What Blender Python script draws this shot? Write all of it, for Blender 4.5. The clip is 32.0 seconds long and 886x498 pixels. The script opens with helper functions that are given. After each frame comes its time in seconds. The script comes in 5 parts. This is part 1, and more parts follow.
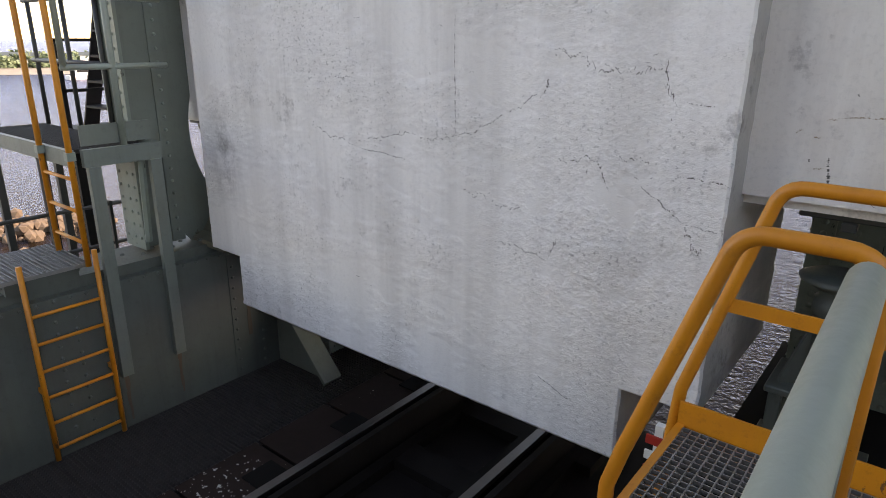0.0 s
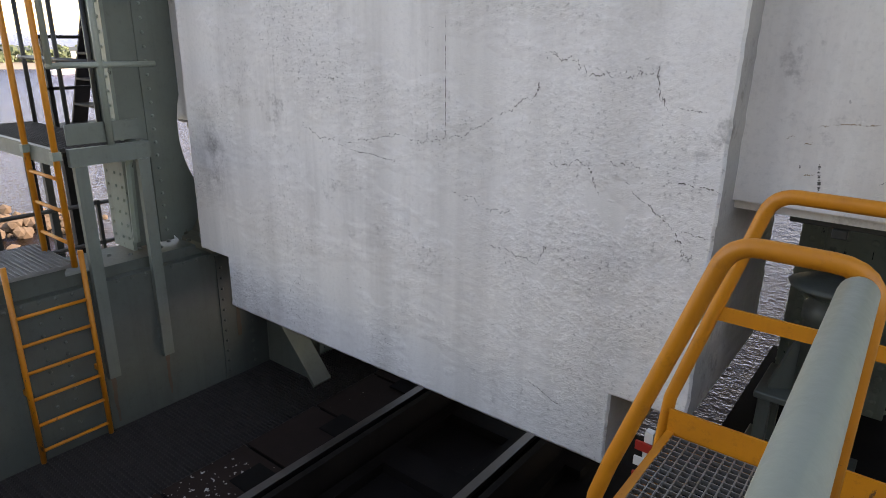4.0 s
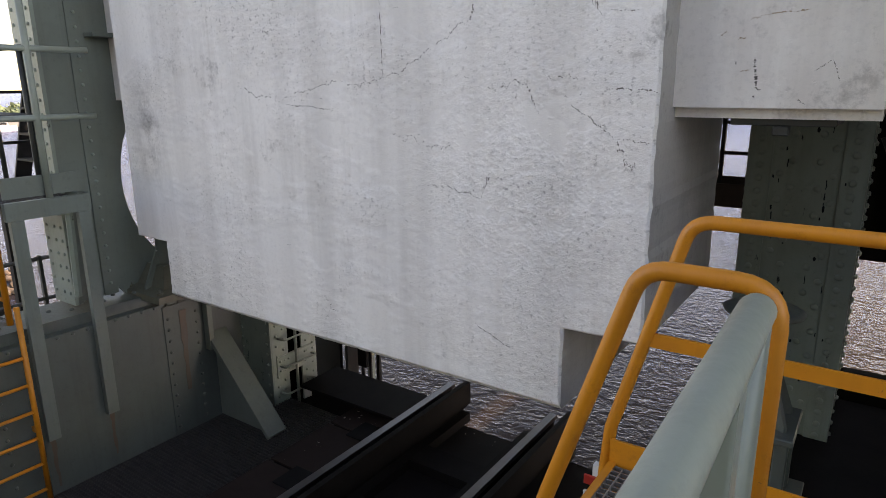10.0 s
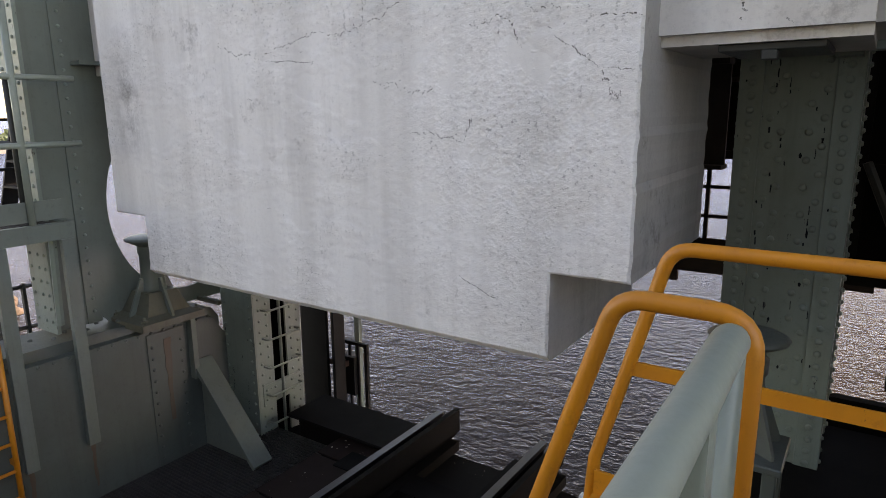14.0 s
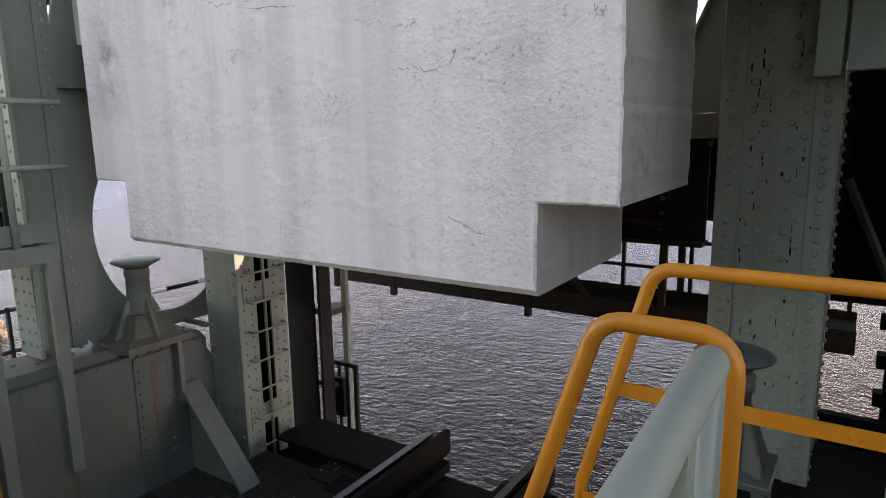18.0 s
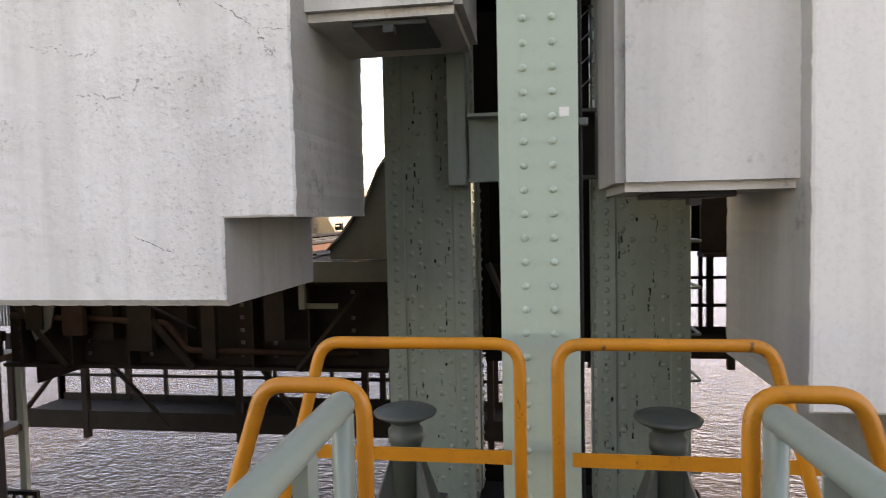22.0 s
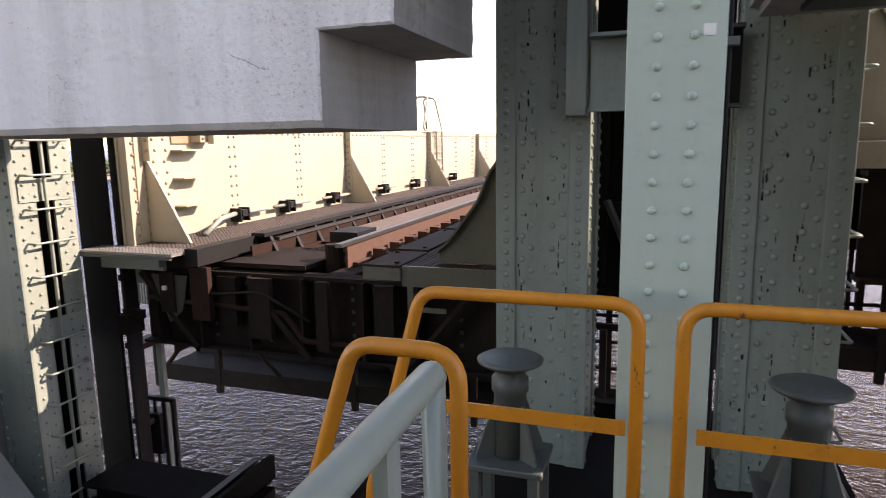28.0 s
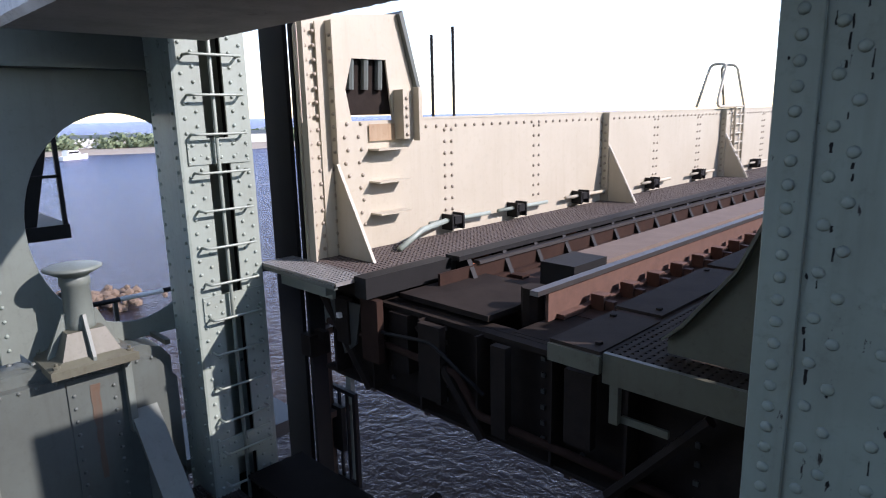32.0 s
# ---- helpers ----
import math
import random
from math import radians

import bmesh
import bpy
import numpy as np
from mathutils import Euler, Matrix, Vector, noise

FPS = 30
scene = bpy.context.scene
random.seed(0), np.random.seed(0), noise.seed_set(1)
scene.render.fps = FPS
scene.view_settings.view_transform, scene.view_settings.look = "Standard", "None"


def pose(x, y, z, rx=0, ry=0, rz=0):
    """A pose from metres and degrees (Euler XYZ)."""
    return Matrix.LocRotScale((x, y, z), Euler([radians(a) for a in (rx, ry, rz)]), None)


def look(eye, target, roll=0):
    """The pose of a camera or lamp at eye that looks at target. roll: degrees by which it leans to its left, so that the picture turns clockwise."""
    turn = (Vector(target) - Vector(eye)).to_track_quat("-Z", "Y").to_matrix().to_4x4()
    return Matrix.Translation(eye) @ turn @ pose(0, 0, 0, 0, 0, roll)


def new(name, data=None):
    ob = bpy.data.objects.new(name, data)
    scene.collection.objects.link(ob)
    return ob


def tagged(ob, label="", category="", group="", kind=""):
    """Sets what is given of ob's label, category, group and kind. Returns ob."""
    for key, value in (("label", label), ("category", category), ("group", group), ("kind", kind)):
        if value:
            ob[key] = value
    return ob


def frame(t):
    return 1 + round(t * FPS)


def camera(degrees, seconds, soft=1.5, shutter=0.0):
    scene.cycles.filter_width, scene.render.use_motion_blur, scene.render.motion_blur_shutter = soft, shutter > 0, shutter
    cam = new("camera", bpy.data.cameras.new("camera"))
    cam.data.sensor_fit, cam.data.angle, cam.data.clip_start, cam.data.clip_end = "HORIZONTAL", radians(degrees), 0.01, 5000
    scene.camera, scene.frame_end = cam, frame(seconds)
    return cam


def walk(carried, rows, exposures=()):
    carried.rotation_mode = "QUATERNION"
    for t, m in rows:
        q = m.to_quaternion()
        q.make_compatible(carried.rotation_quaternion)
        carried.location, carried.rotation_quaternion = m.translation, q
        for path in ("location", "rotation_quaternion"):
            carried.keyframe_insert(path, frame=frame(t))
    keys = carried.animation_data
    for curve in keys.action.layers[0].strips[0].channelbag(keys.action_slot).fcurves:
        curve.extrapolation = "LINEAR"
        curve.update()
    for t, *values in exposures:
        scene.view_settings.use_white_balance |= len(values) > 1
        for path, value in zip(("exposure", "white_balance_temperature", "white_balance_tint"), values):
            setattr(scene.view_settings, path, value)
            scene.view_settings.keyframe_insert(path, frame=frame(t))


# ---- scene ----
EXPOSURES = [(0.0, 2.42, 9500, 25), (13.0, 2.45, 9500, 25), (19.0, 2.58, 9500, 25), (23.0, 2.9, 10400, 27), (24.5, 2.9, 10400, 27), (27.0, 2.22, 9100, 31), (28.0, 2.42, 8700, 31), (29.5, 2.12, 7900, 29), (31.0, 1.85, 6700, 26), (32.0, 1.87, 6500, 25)]
cam = camera(69.52, 32.0, soft=0.9, shutter=0.3)
PATH = [
    (0, (-0.487, 0.557, 1.629), (-1.670, 2.044, 1.004), 0.44),
    (0.5, (-0.512, 0.582, 1.669), (-1.692, 2.060, 1.017), 0.31),
    (1, (-0.513, 0.590, 1.687), (-1.681, 2.071, 1.023), 0.80),
    (1.5, (-0.513, 0.603, 1.689), (-1.680, 2.087, 1.030), 1.05),
    (2, (-0.512, 0.604, 1.681), (-1.678, 2.095, 1.033), 1.17),
    (2.5, (-0.504, 0.592, 1.656), (-1.669, 2.091, 1.025), 1.02),
    (3, (-0.503, 0.584, 1.631), (-1.666, 2.086, 1.008), 0.81),
    (3.5, (-0.500, 0.592, 1.651), (-1.663, 2.092, 1.022), 0.96),
    (5.5, (-0.493, 0.597, 1.644), (-1.650, 2.103, 1.016), 0.24),
    (6, (-0.491, 0.592, 1.620), (-1.638, 2.110, 1.005), 0.18),
    (6.5, (-0.491, 0.623, 1.639), (-1.639, 2.145, 1.034), 0.16),
    (7, (-0.477, 0.629, 1.631), (-1.616, 2.167, 1.052), -0.10),
    (7.5, (-0.463, 0.626, 1.633), (-1.580, 2.191, 1.081), -0.15),
    (8, (-0.450, 0.634, 1.637), (-1.551, 2.215, 1.102), -0.13),
    (8.5, (-0.436, 0.647, 1.639), (-1.529, 2.236, 1.108), -0.48),
    (9, (-0.420, 0.646, 1.635), (-1.508, 2.238, 1.104), -0.78),
    (9.5, (-0.412, 0.657, 1.633), (-1.501, 2.255, 1.121), -0.51),
    (10, (-0.387, 0.662, 1.625), (-1.489, 2.255, 1.129), -0.43),
    (10.5, (-0.369, 0.673, 1.630), (-1.484, 2.262, 1.150), -0.17),
    (11, (-0.332, 0.692, 1.640), (-1.466, 2.271, 1.169), -0.26),
    (11.5, (-0.325, 0.680, 1.640), (-1.469, 2.252, 1.173), -0.23),
    (12, (-0.315, 0.687, 1.625), (-1.458, 2.262, 1.164), -0.18),
    (12.5, (-0.316, 0.694, 1.630), (-1.435, 2.282, 1.153), -0.26),
    (13, (-0.328, 0.707, 1.650), (-1.444, 2.301, 1.186), -0.57),
    (13.5, (-0.346, 0.707, 1.629), (-1.450, 2.313, 1.179), -0.46),
    (14, (-0.355, 0.713, 1.632), (-1.451, 2.332, 1.211), -0.55),
    (14.5, (-0.364, 0.719, 1.638), (-1.466, 2.336, 1.223), -0.46),
    (16.5, (-0.356, 0.713, 1.644), (-1.448, 2.345, 1.265), -0.33),
    (17, (-0.347, 0.732, 1.657), (-1.431, 2.371, 1.286), -0.77),
    (17.5, (-0.341, 0.722, 1.655), (-1.411, 2.372, 1.287), -0.81),
    (18, (-0.335, 0.725, 1.646), (-1.413, 2.369, 1.280), -0.93),
    (18.5, (-0.337, 0.713, 1.657), (-1.418, 2.356, 1.294), -0.87),
    (19, (-0.301, 0.742, 1.655), (-1.399, 2.375, 1.297), -0.95),
    (19.5, (-0.248, 0.729, 1.631), (-1.269, 2.416, 1.298), -0.78),
    (20, (-0.162, 0.741, 1.623), (-1.102, 2.476, 1.300), -0.21),
    (20.5, (-0.109, 0.708, 1.638), (-0.937, 2.507, 1.360), -0.17),
    (21, (-0.063, 0.619, 1.647), (-0.692, 2.500, 1.389), -0.86),
    (21.5, (-0.035, 0.489, 1.648), (-0.487, 2.427, 1.447), -1.22),
    (22, (-0.007, 0.382, 1.679), (-0.301, 2.358, 1.579), -1.17),
    (22.5, (0.130, 0.358, 1.665), (-0.020, 2.348, 1.540), -0.79),
    (23, (0.276, 0.365, 1.657), (0.207, 2.356, 1.481), -0.32),
    (23.5, (0.351, 0.362, 1.637), (0.384, 2.350, 1.425), -0.60),
    (24, (0.404, 0.366, 1.639), (0.561, 2.345, 1.396), -0.94),
    (24.5, (0.442, 0.346, 1.630), (0.632, 2.324, 1.409), -1.11),
    (26.5, (0.314, 0.390, 1.746), (0.023, 2.346, 1.450), -0.52),
    (27, (0.138, 0.416, 1.668), (-0.298, 2.351, 1.413), -0.79),
    (27.5, (0.027, 0.514, 1.748), (-0.474, 2.426, 1.441), -1.77),
    (28, (-0.032, 0.653, 1.738), (-0.670, 2.520, 1.409), -0.92),
    (28.5, (-0.054, 0.820, 1.727), (-0.828, 2.648, 1.481), 0.42),
    (29, (-0.106, 1.067, 1.710), (-0.962, 2.854, 1.437), -0.24),
    (29.5, (-0.187, 1.352, 1.718), (-1.098, 3.113, 1.457), -0.22),
    (30, (-0.206, 1.613, 1.718), (-1.212, 3.310, 1.389), 0.13),
    (30.5, (-0.187, 1.847, 1.711), (-1.341, 3.455, 1.426), 1.22),
    (31, (-0.188, 2.166, 1.725), (-1.406, 3.703, 1.333), -0.46),
    (31.5, (-0.270, 2.275, 1.663), (-1.555, 3.770, 1.324), -0.31),
    (32, (-0.325, 2.497, 1.645), (-1.712, 3.876, 1.226), -1.28),
]
walk(cam, [(t, look(eye, target, roll)) for t, eye, target, roll in PATH], EXPOSURES)

# ---- world and sun ----
SUN = Vector((1.40, 0.84, 1.0)).normalized()
world = bpy.data.worlds.new("sky")
scene.world = world
world.use_nodes = True
wn = world.node_tree.nodes
sky = wn.new("ShaderNodeTexSky")
sky.sky_type, sky.sun_disc = "NISHITA", False
sky.sun_elevation = math.asin(SUN.z)
sky.sun_rotation = math.atan2(SUN.x, SUN.y)
sky.altitude, sky.air_density, sky.dust_density, sky.ozone_density = 0, 1.0, 0.15, 1.3
world.node_tree.links.new(sky.outputs[0], wn["Background"].inputs[0])
wn["Background"].inputs[1].default_value = 0.10
sun = new("sun", bpy.data.lights.new("sun", "SUN"))
sun.data.energy, sun.data.angle, sun.data.color = 1.95, radians(0.6), (1.0, 0.965, 0.94)
sun.matrix_world = look((0, 0, 30), Vector((0, 0, 30)) - SUN)


# ---- materials ----
def rgb(c):
    return (*c, 1.0)


class Nodes:
    """A small helper round one node material."""

    def __init__(self, name, rough=0.6, metal=0.0):
        self.m = bpy.data.materials.new(name)
        self.m.use_nodes = True
        self.t = self.m.node_tree
        self.b = self.t.nodes["Principled BSDF"]
        self.b.inputs["Roughness"].default_value = rough
        self.b.inputs["Metallic"].default_value = metal
        self.co = self.t.nodes.new("ShaderNodeTexCoord").outputs["Object"]

    def link(self, a, b):
        self.t.links.new(a, b)

    def scaled(self, s):
        n = self.t.nodes.new("ShaderNodeMapping")
        n.inputs["Scale"].default_value = s
        self.link(self.co, n.inputs["Vector"])
        return n.outputs[0]

    def noise(self, scale, detail=4.0, rough=0.6, stretch=None):
        n = self.t.nodes.new("ShaderNodeTexNoise")
        n.inputs["Scale"].default_value, n.inputs["Detail"].default_value, n.inputs["Roughness"].default_value = scale, detail, rough
        self.link(self.scaled(stretch) if stretch else self.co, n.inputs["Vector"])
        return n.outputs["Fac"]

    def ramp(self, fac, stops):
        n = self.t.nodes.new("ShaderNodeValToRGB")
        e = n.color_ramp.elements
        while len(e) < len(stops):
            e.new(0.5)
        for el, (p, c) in zip(e, stops):
            el.position, el.color = p, rgb(c) if len(c) == 3 else c
        self.link(fac, n.inputs[0])
        return n.outputs[0]

    def mix(self, a, b, fac, kind="MIX"):
        n = self.t.nodes.new("ShaderNodeMix")
        n.data_type, n.blend_type = "RGBA", kind
        for sock, v in ((n.inputs[6], a), (n.inputs[7], b), (n.inputs[0], fac)):
            if isinstance(v, tuple):
                sock.default_value = rgb(v)
            elif isinstance(v, float):
                sock.default_value = v
            else:
                self.link(v, sock)
        return n.outputs[2]

    def math(self, kind, a, b):
        n = self.t.nodes.new("ShaderNodeMath")
        n.operation = kind
        for sock, v in zip(n.inputs, (a, b)):
            if isinstance(v, float):
                sock.default_value = v
            else:
                self.link(v, sock)
        return n.outputs[0]

    def bump(self, height, strength=0.3, dist=0.01):
        n = self.t.nodes.new("ShaderNodeBump")
        n.inputs["Strength"].default_value, n.inputs["Distance"].default_value = strength, dist
        self.link(height, n.inputs["Height"])
        self.link(n.outputs[0], self.b.inputs["Normal"])

    def color(self, c):
        self.link(c, self.b.inputs["Base Color"])
        return self

    def roughness(self, fac, lo, hi):
        n = self.t.nodes.new("ShaderNodeMapRange")
        n.inputs[3].default_value, n.inputs[4].default_value = lo, hi
        self.link(fac, n.inputs[0])
        self.link(n.outputs[0], self.b.inputs["Roughness"])


def paint(name, base, dirt, chips=None, rough=0.45, amount=0.5, streak=0.5):
    """Weathered steel paint: mottling, streaks of dirt that run down, and chips."""
    k = Nodes(name, rough)
    big = k.noise(1.7, 5, 0.65)
    run = k.noise(1.0, 6, 0.7, (9, 9, 0.5))
    fine = k.noise(45, 4, 0.6)
    c = k.mix(base, dirt, k.ramp(big, [(0.38, (0, 0, 0)), (0.8, (amount,) * 3)]))
    c = k.mix(c, dirt, k.ramp(run, [(0.5, (0, 0, 0)), (0.78, (streak,) * 3)]))
    if chips:
        c = k.mix(c, chips, k.ramp(k.noise(7, 8, 0.75, (2.2, 2.2, 0.7)), [(0.635, (0, 0, 0)), (0.65, (1, 1, 1))]))
    c = k.mix(c, tuple(v * 0.8 for v in dirt), k.ramp(k.noise(16, 7, 0.8), [(0.54, (0, 0, 0)), (0.74, (amount * 0.9,) * 3)]))
    k.color(c)
    k.roughness(fine, rough - 0.1, rough + 0.15)
    k.bump(k.math("ADD", fine, k.math("MULTIPLY", big, 2.0)), 0.12, 0.004)
    return k.m


def concrete(name, base, stain, mark=None, pitted=1.0):
    """Old painted concrete: soft vertical bands, blotches, trowel marks and pits in patches."""
    k = Nodes(name, 0.9)
    band = k.noise(1.0, 4, 0.55, (2.6, 2.6, 0.10))
    run = k.noise(1.0, 6, 0.7, (5.5, 5.5, 0.3))
    blot = k.noise(1.5, 6, 0.65)
    fleck = k.noise(9, 6, 0.75)
    c = k.mix(base, stain, k.ramp(band, [(0.44, (0, 0, 0)), (0.68, (0.46,) * 3)]))
    c = k.mix(c, stain, k.ramp(k.math("MULTIPLY", run, blot), [(0.26, (0, 0, 0)), (0.42, (0.42,) * 3)]))
    c = k.mix(c, tuple(v * 0.6 for v in stain), k.ramp(k.math("MULTIPLY", fleck, blot), [(0.335, (0, 0, 0)), (0.42, (0.55,) * 3)]))
    if mark:
        d = k.t.nodes.new("ShaderNodeVectorMath")
        d.operation = "DISTANCE"
        k.link(k.scaled((1, 0, 0.42)), d.inputs[0])
        d.inputs[1].default_value = mark
        near = k.ramp(d.outputs["Value"], [(0.04, (1, 1, 1)), (0.24, (0, 0, 0))])
        mott = k.ramp(k.noise(1.0, 7, 0.75, (9, 9, 7)), [(0.40, (0, 0, 0)), (0.66, (0.85,) * 3)])
        c = k.mix(c, tuple(v * 0.5 for v in stain), k.math("MULTIPLY", near, mott))
    rough = k.ramp(k.noise(0.9, 4, 0.6, (1, 1, 1.5)), [(0.47, (0.03,) * 3), (0.62, (1, 1, 1))])
    if mark:
        d2 = k.t.nodes.new("ShaderNodeVectorMath")
        d2.operation = "DISTANCE"
        k.link(k.scaled((1, 0, 0.55)), d2.inputs[0])
        d2.inputs[1].default_value = (-1.75, 0, 0.55)
        zone = k.ramp(d2.outputs["Value"], [(0.15, (1, 1, 1)), (0.95, (0, 0, 0))])
        rough = k.math("MAXIMUM", rough, k.math("MULTIPLY", zone, k.ramp(k.noise(2.4, 5, 0.65), [(0.40, (0, 0, 0)), (0.58, (1.2,) * 3)])))
    lumps = k.noise(1.0, 6, 0.7, (11, 11, 12))
    crumb = k.noise(1.0, 5, 0.68, (27, 27, 30))
    pits = k.ramp(k.noise(1.0, 5, 0.7, (19, 19, 23)), [(0.31, (0, 0, 0)), (0.37, (1, 1, 1))])
    grit = k.noise(70, 5, 0.7)
    c = k.mix(c, tuple(v * 0.72 for v in base), k.ramp(k.noise(38, 5, 0.8), [(0.50, (0, 0, 0)), (0.70, (0.42,) * 3)]))
    # pits darkened in colour, for dirt and for the shade of their relief
    dirt = k.math("MULTIPLY", k.math("SUBTRACT", 1.0, pits), k.math("MULTIPLY", rough, 0.28 * pitted))
    c = k.mix(c, tuple(v * 0.7 for v in stain), dirt)
    c = k.mix(c, tuple(v * 0.85 for v in stain), k.math("MULTIPLY", k.ramp(lumps, [(0.50, (0, 0, 0)), (0.72, (0.16 * pitted,) * 3)]), rough))
    specks = k.ramp(k.noise(1.0, 4, 0.7, (34, 34, 46)), [(0.57, (0, 0, 0)), (0.64, (0.9,) * 3)])
    c = k.mix(c, tuple(v * 0.42 for v in stain), k.math("MULTIPLY", k.math("MULTIPLY", specks, rough), 0.6 * pitted))
    k.color(c)
    h = k.math("ADD", k.math("MULTIPLY", lumps, 0.03), k.math("MULTIPLY", k.math("ADD", k.math("MULTIPLY", crumb, 1.5 * pitted), k.math("MULTIPLY", pits, 0.5)), rough))
    k.bump(k.math("ADD", h, k.math("MULTIPLY", grit, 0.09)), 0.30 + 0.44 * pitted, 0.016)
    return k.m


def plain(name, base, rough=0.7, metal=0.0, var=0.35, scale=6.0, gloss=0.5):
    k = Nodes(name, rough, metal)
    k.b.inputs["Specular IOR Level"].default_value = gloss
    n = k.noise(scale, 6, 0.7)
    k.color(k.mix(tuple(v * (1 - var) for v in base), tuple(min(1, v * (1 + var)) for v in base), n))
    k.bump(k.noise(scale * 9, 5, 0.7), 0.2, 0.004)
    return k.m


M_CONC = concrete("white_painted_concrete", (0.82, 0.81, 0.79), (0.50, 0.485, 0.46), (-4.98, 0, 0.55), 0.95)
M_CONC2 = concrete("white_painted_concrete_soiled", (0.83, 0.803, 0.762), (0.58, 0.53, 0.49), pitted=0.15)
# darker copy of the white concrete, with the side faces' shade in its colour
M_CONCS = concrete("shaded_side_concrete", (0.44, 0.425, 0.405), (0.24, 0.225, 0.21), pitted=0.2)
M_GREEN = paint("grey_green_paint", (0.225, 0.275, 0.235), (0.13, 0.145, 0.12), (0.012, 0.010, 0.009))
M_LGREEN = paint("pale_green_paint", (0.42, 0.515, 0.42), (0.30, 0.35, 0.29), amount=0.3, streak=0.25)
M_RAILG = paint("handrail_green_paint", (0.265, 0.31, 0.265), (0.19, 0.215, 0.18), amount=0.3, streak=0.1, rough=0.35)
M_GREY = paint("grey_steel_paint", (0.092, 0.110, 0.098), (0.058, 0.060, 0.050), amount=0.6, streak=0.5)
M_CREAM = paint("cream_paint", (0.43, 0.395, 0.305), (0.33, 0.29, 0.21), amount=0.4, streak=0.4)
# rivet heads darkened for grime and for the shading round each head
M_RIVC = paint("grimy_shaded_cream_rivets", (0.30, 0.265, 0.205), (0.21, 0.17, 0.125), amount=0.6, streak=0.3)
M_YELLOW = paint("yellow_paint", (0.66, 0.235, 0.015), (0.36, 0.115, 0.018), (0.16, 0.07, 0.03), rough=0.4, amount=0.6, streak=0.35)
# near-black both for grime and for deep shade put into the colour
M_DARK = plain("grimy_shaded_steel", (0.011, 0.0095, 0.0085), 0.85, 0.0, 0.6, 4, 0.12)
M_BRONZE = plain("brown_painted_steel", (0.070, 0.042, 0.030), 0.7, 0.0, 0.4, 5)
M_GRATE = plain("galvanised_grating", (0.28, 0.28, 0.27), 0.5, 0.6, 0.4, 12)
M_GRATED = plain("soiled_grating", (0.06, 0.056, 0.053), 0.65, 0.3, 0.5, 12)
M_GRATES = plain("rusty_grating", (0.085, 0.068, 0.060), 0.75, 0.1, 0.5, 14)
M_RAIL = plain("worn_rail_steel", (0.19, 0.18, 0.175), 0.45, 1.0, 0.2, 9)
M_BLACK = plain("black_paint", (0.012, 0.012, 0.012), 0.6, 0.0, 0.4, 6, 0.2)
M_WHITE = plain("white_paint", (0.75, 0.74, 0.70), 0.5, 0.0, 0.1, 8)
M_RED = plain("red_paint", (0.45, 0.03, 0.02), 0.5, 0.0, 0.2, 8)


M_CRACK = plain("crack_dirt", (0.12, 0.115, 0.105), 0.95, 0.0, 0.3, 30)
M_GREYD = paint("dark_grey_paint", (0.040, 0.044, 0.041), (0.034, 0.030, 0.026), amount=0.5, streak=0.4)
M_CREAM2 = paint("pale_olive_paint", (0.27, 0.32, 0.275), (0.18, 0.20, 0.17), amount=0.4, streak=0.3)
M_RUSTO = plain("orange_primer", (0.28, 0.085, 0.04), 0.7, 0.0, 0.4, 9)
M_RUSTD = plain("dark_rust", (0.032, 0.017, 0.012), 0.85, 0.0, 0.5, 8, 0.15)
M_GANG = plain("dark_gangway_steel", (0.030, 0.024, 0.021), 0.8, 0.0, 0.5, 5, 0.12)
M_PLATE2 = plain("soiled_deck_plate", (0.036, 0.027, 0.021), 0.8, 0.0, 0.5, 5, 0.12)
M_RUSTS = paint("rust_stained_cream", (0.36, 0.27, 0.17), (0.25, 0.15, 0.075), amount=0.8, streak=0.8)
M_BLUEG = paint("blue_grey_paint", (0.30, 0.40, 0.44), (0.2, 0.26, 0.28), amount=0.3, streak=0.2)
M_RUSTG = paint("rust_stained_grey", (0.10, 0.082, 0.062), (0.12, 0.060, 0.030), amount=0.8, streak=0.9)
M_GREYL = paint("platform_grey_green", (0.155, 0.185, 0.16), (0.09, 0.095, 0.08), amount=0.5, streak=0.4)
M_GREYM = paint("mossy_grey_paint", (0.115, 0.118, 0.085), (0.07, 0.062, 0.04), amount=0.8, streak=0.6)
M_STONE = plain("brown_rubble", (0.15, 0.105, 0.07), 0.9, 0.0, 0.6, 1.5)
M_UNDER = plain("brown_underframe_steel", (0.020, 0.0150, 0.012), 0.85, 0.0, 0.7, 5, 0.15)
M_TROUGH = plain("tan_trough_plate", (0.135, 0.10, 0.078), 0.8, 0.0, 0.35, 5)
M_RAILR = plain("red_rail_rust", (0.10, 0.050, 0.034), 0.8, 0.0, 0.5, 9)
M_SAND = plain("pale_sand", (0.30, 0.26, 0.20), 0.9, 0.0, 0.3, 0.4)
# foliage lightened, the haze of the distance mixed into its colour
M_LEAF = plain("bank_foliage", (0.15, 0.19, 0.10), 0.8, 0.0, 0.6, 0.3)


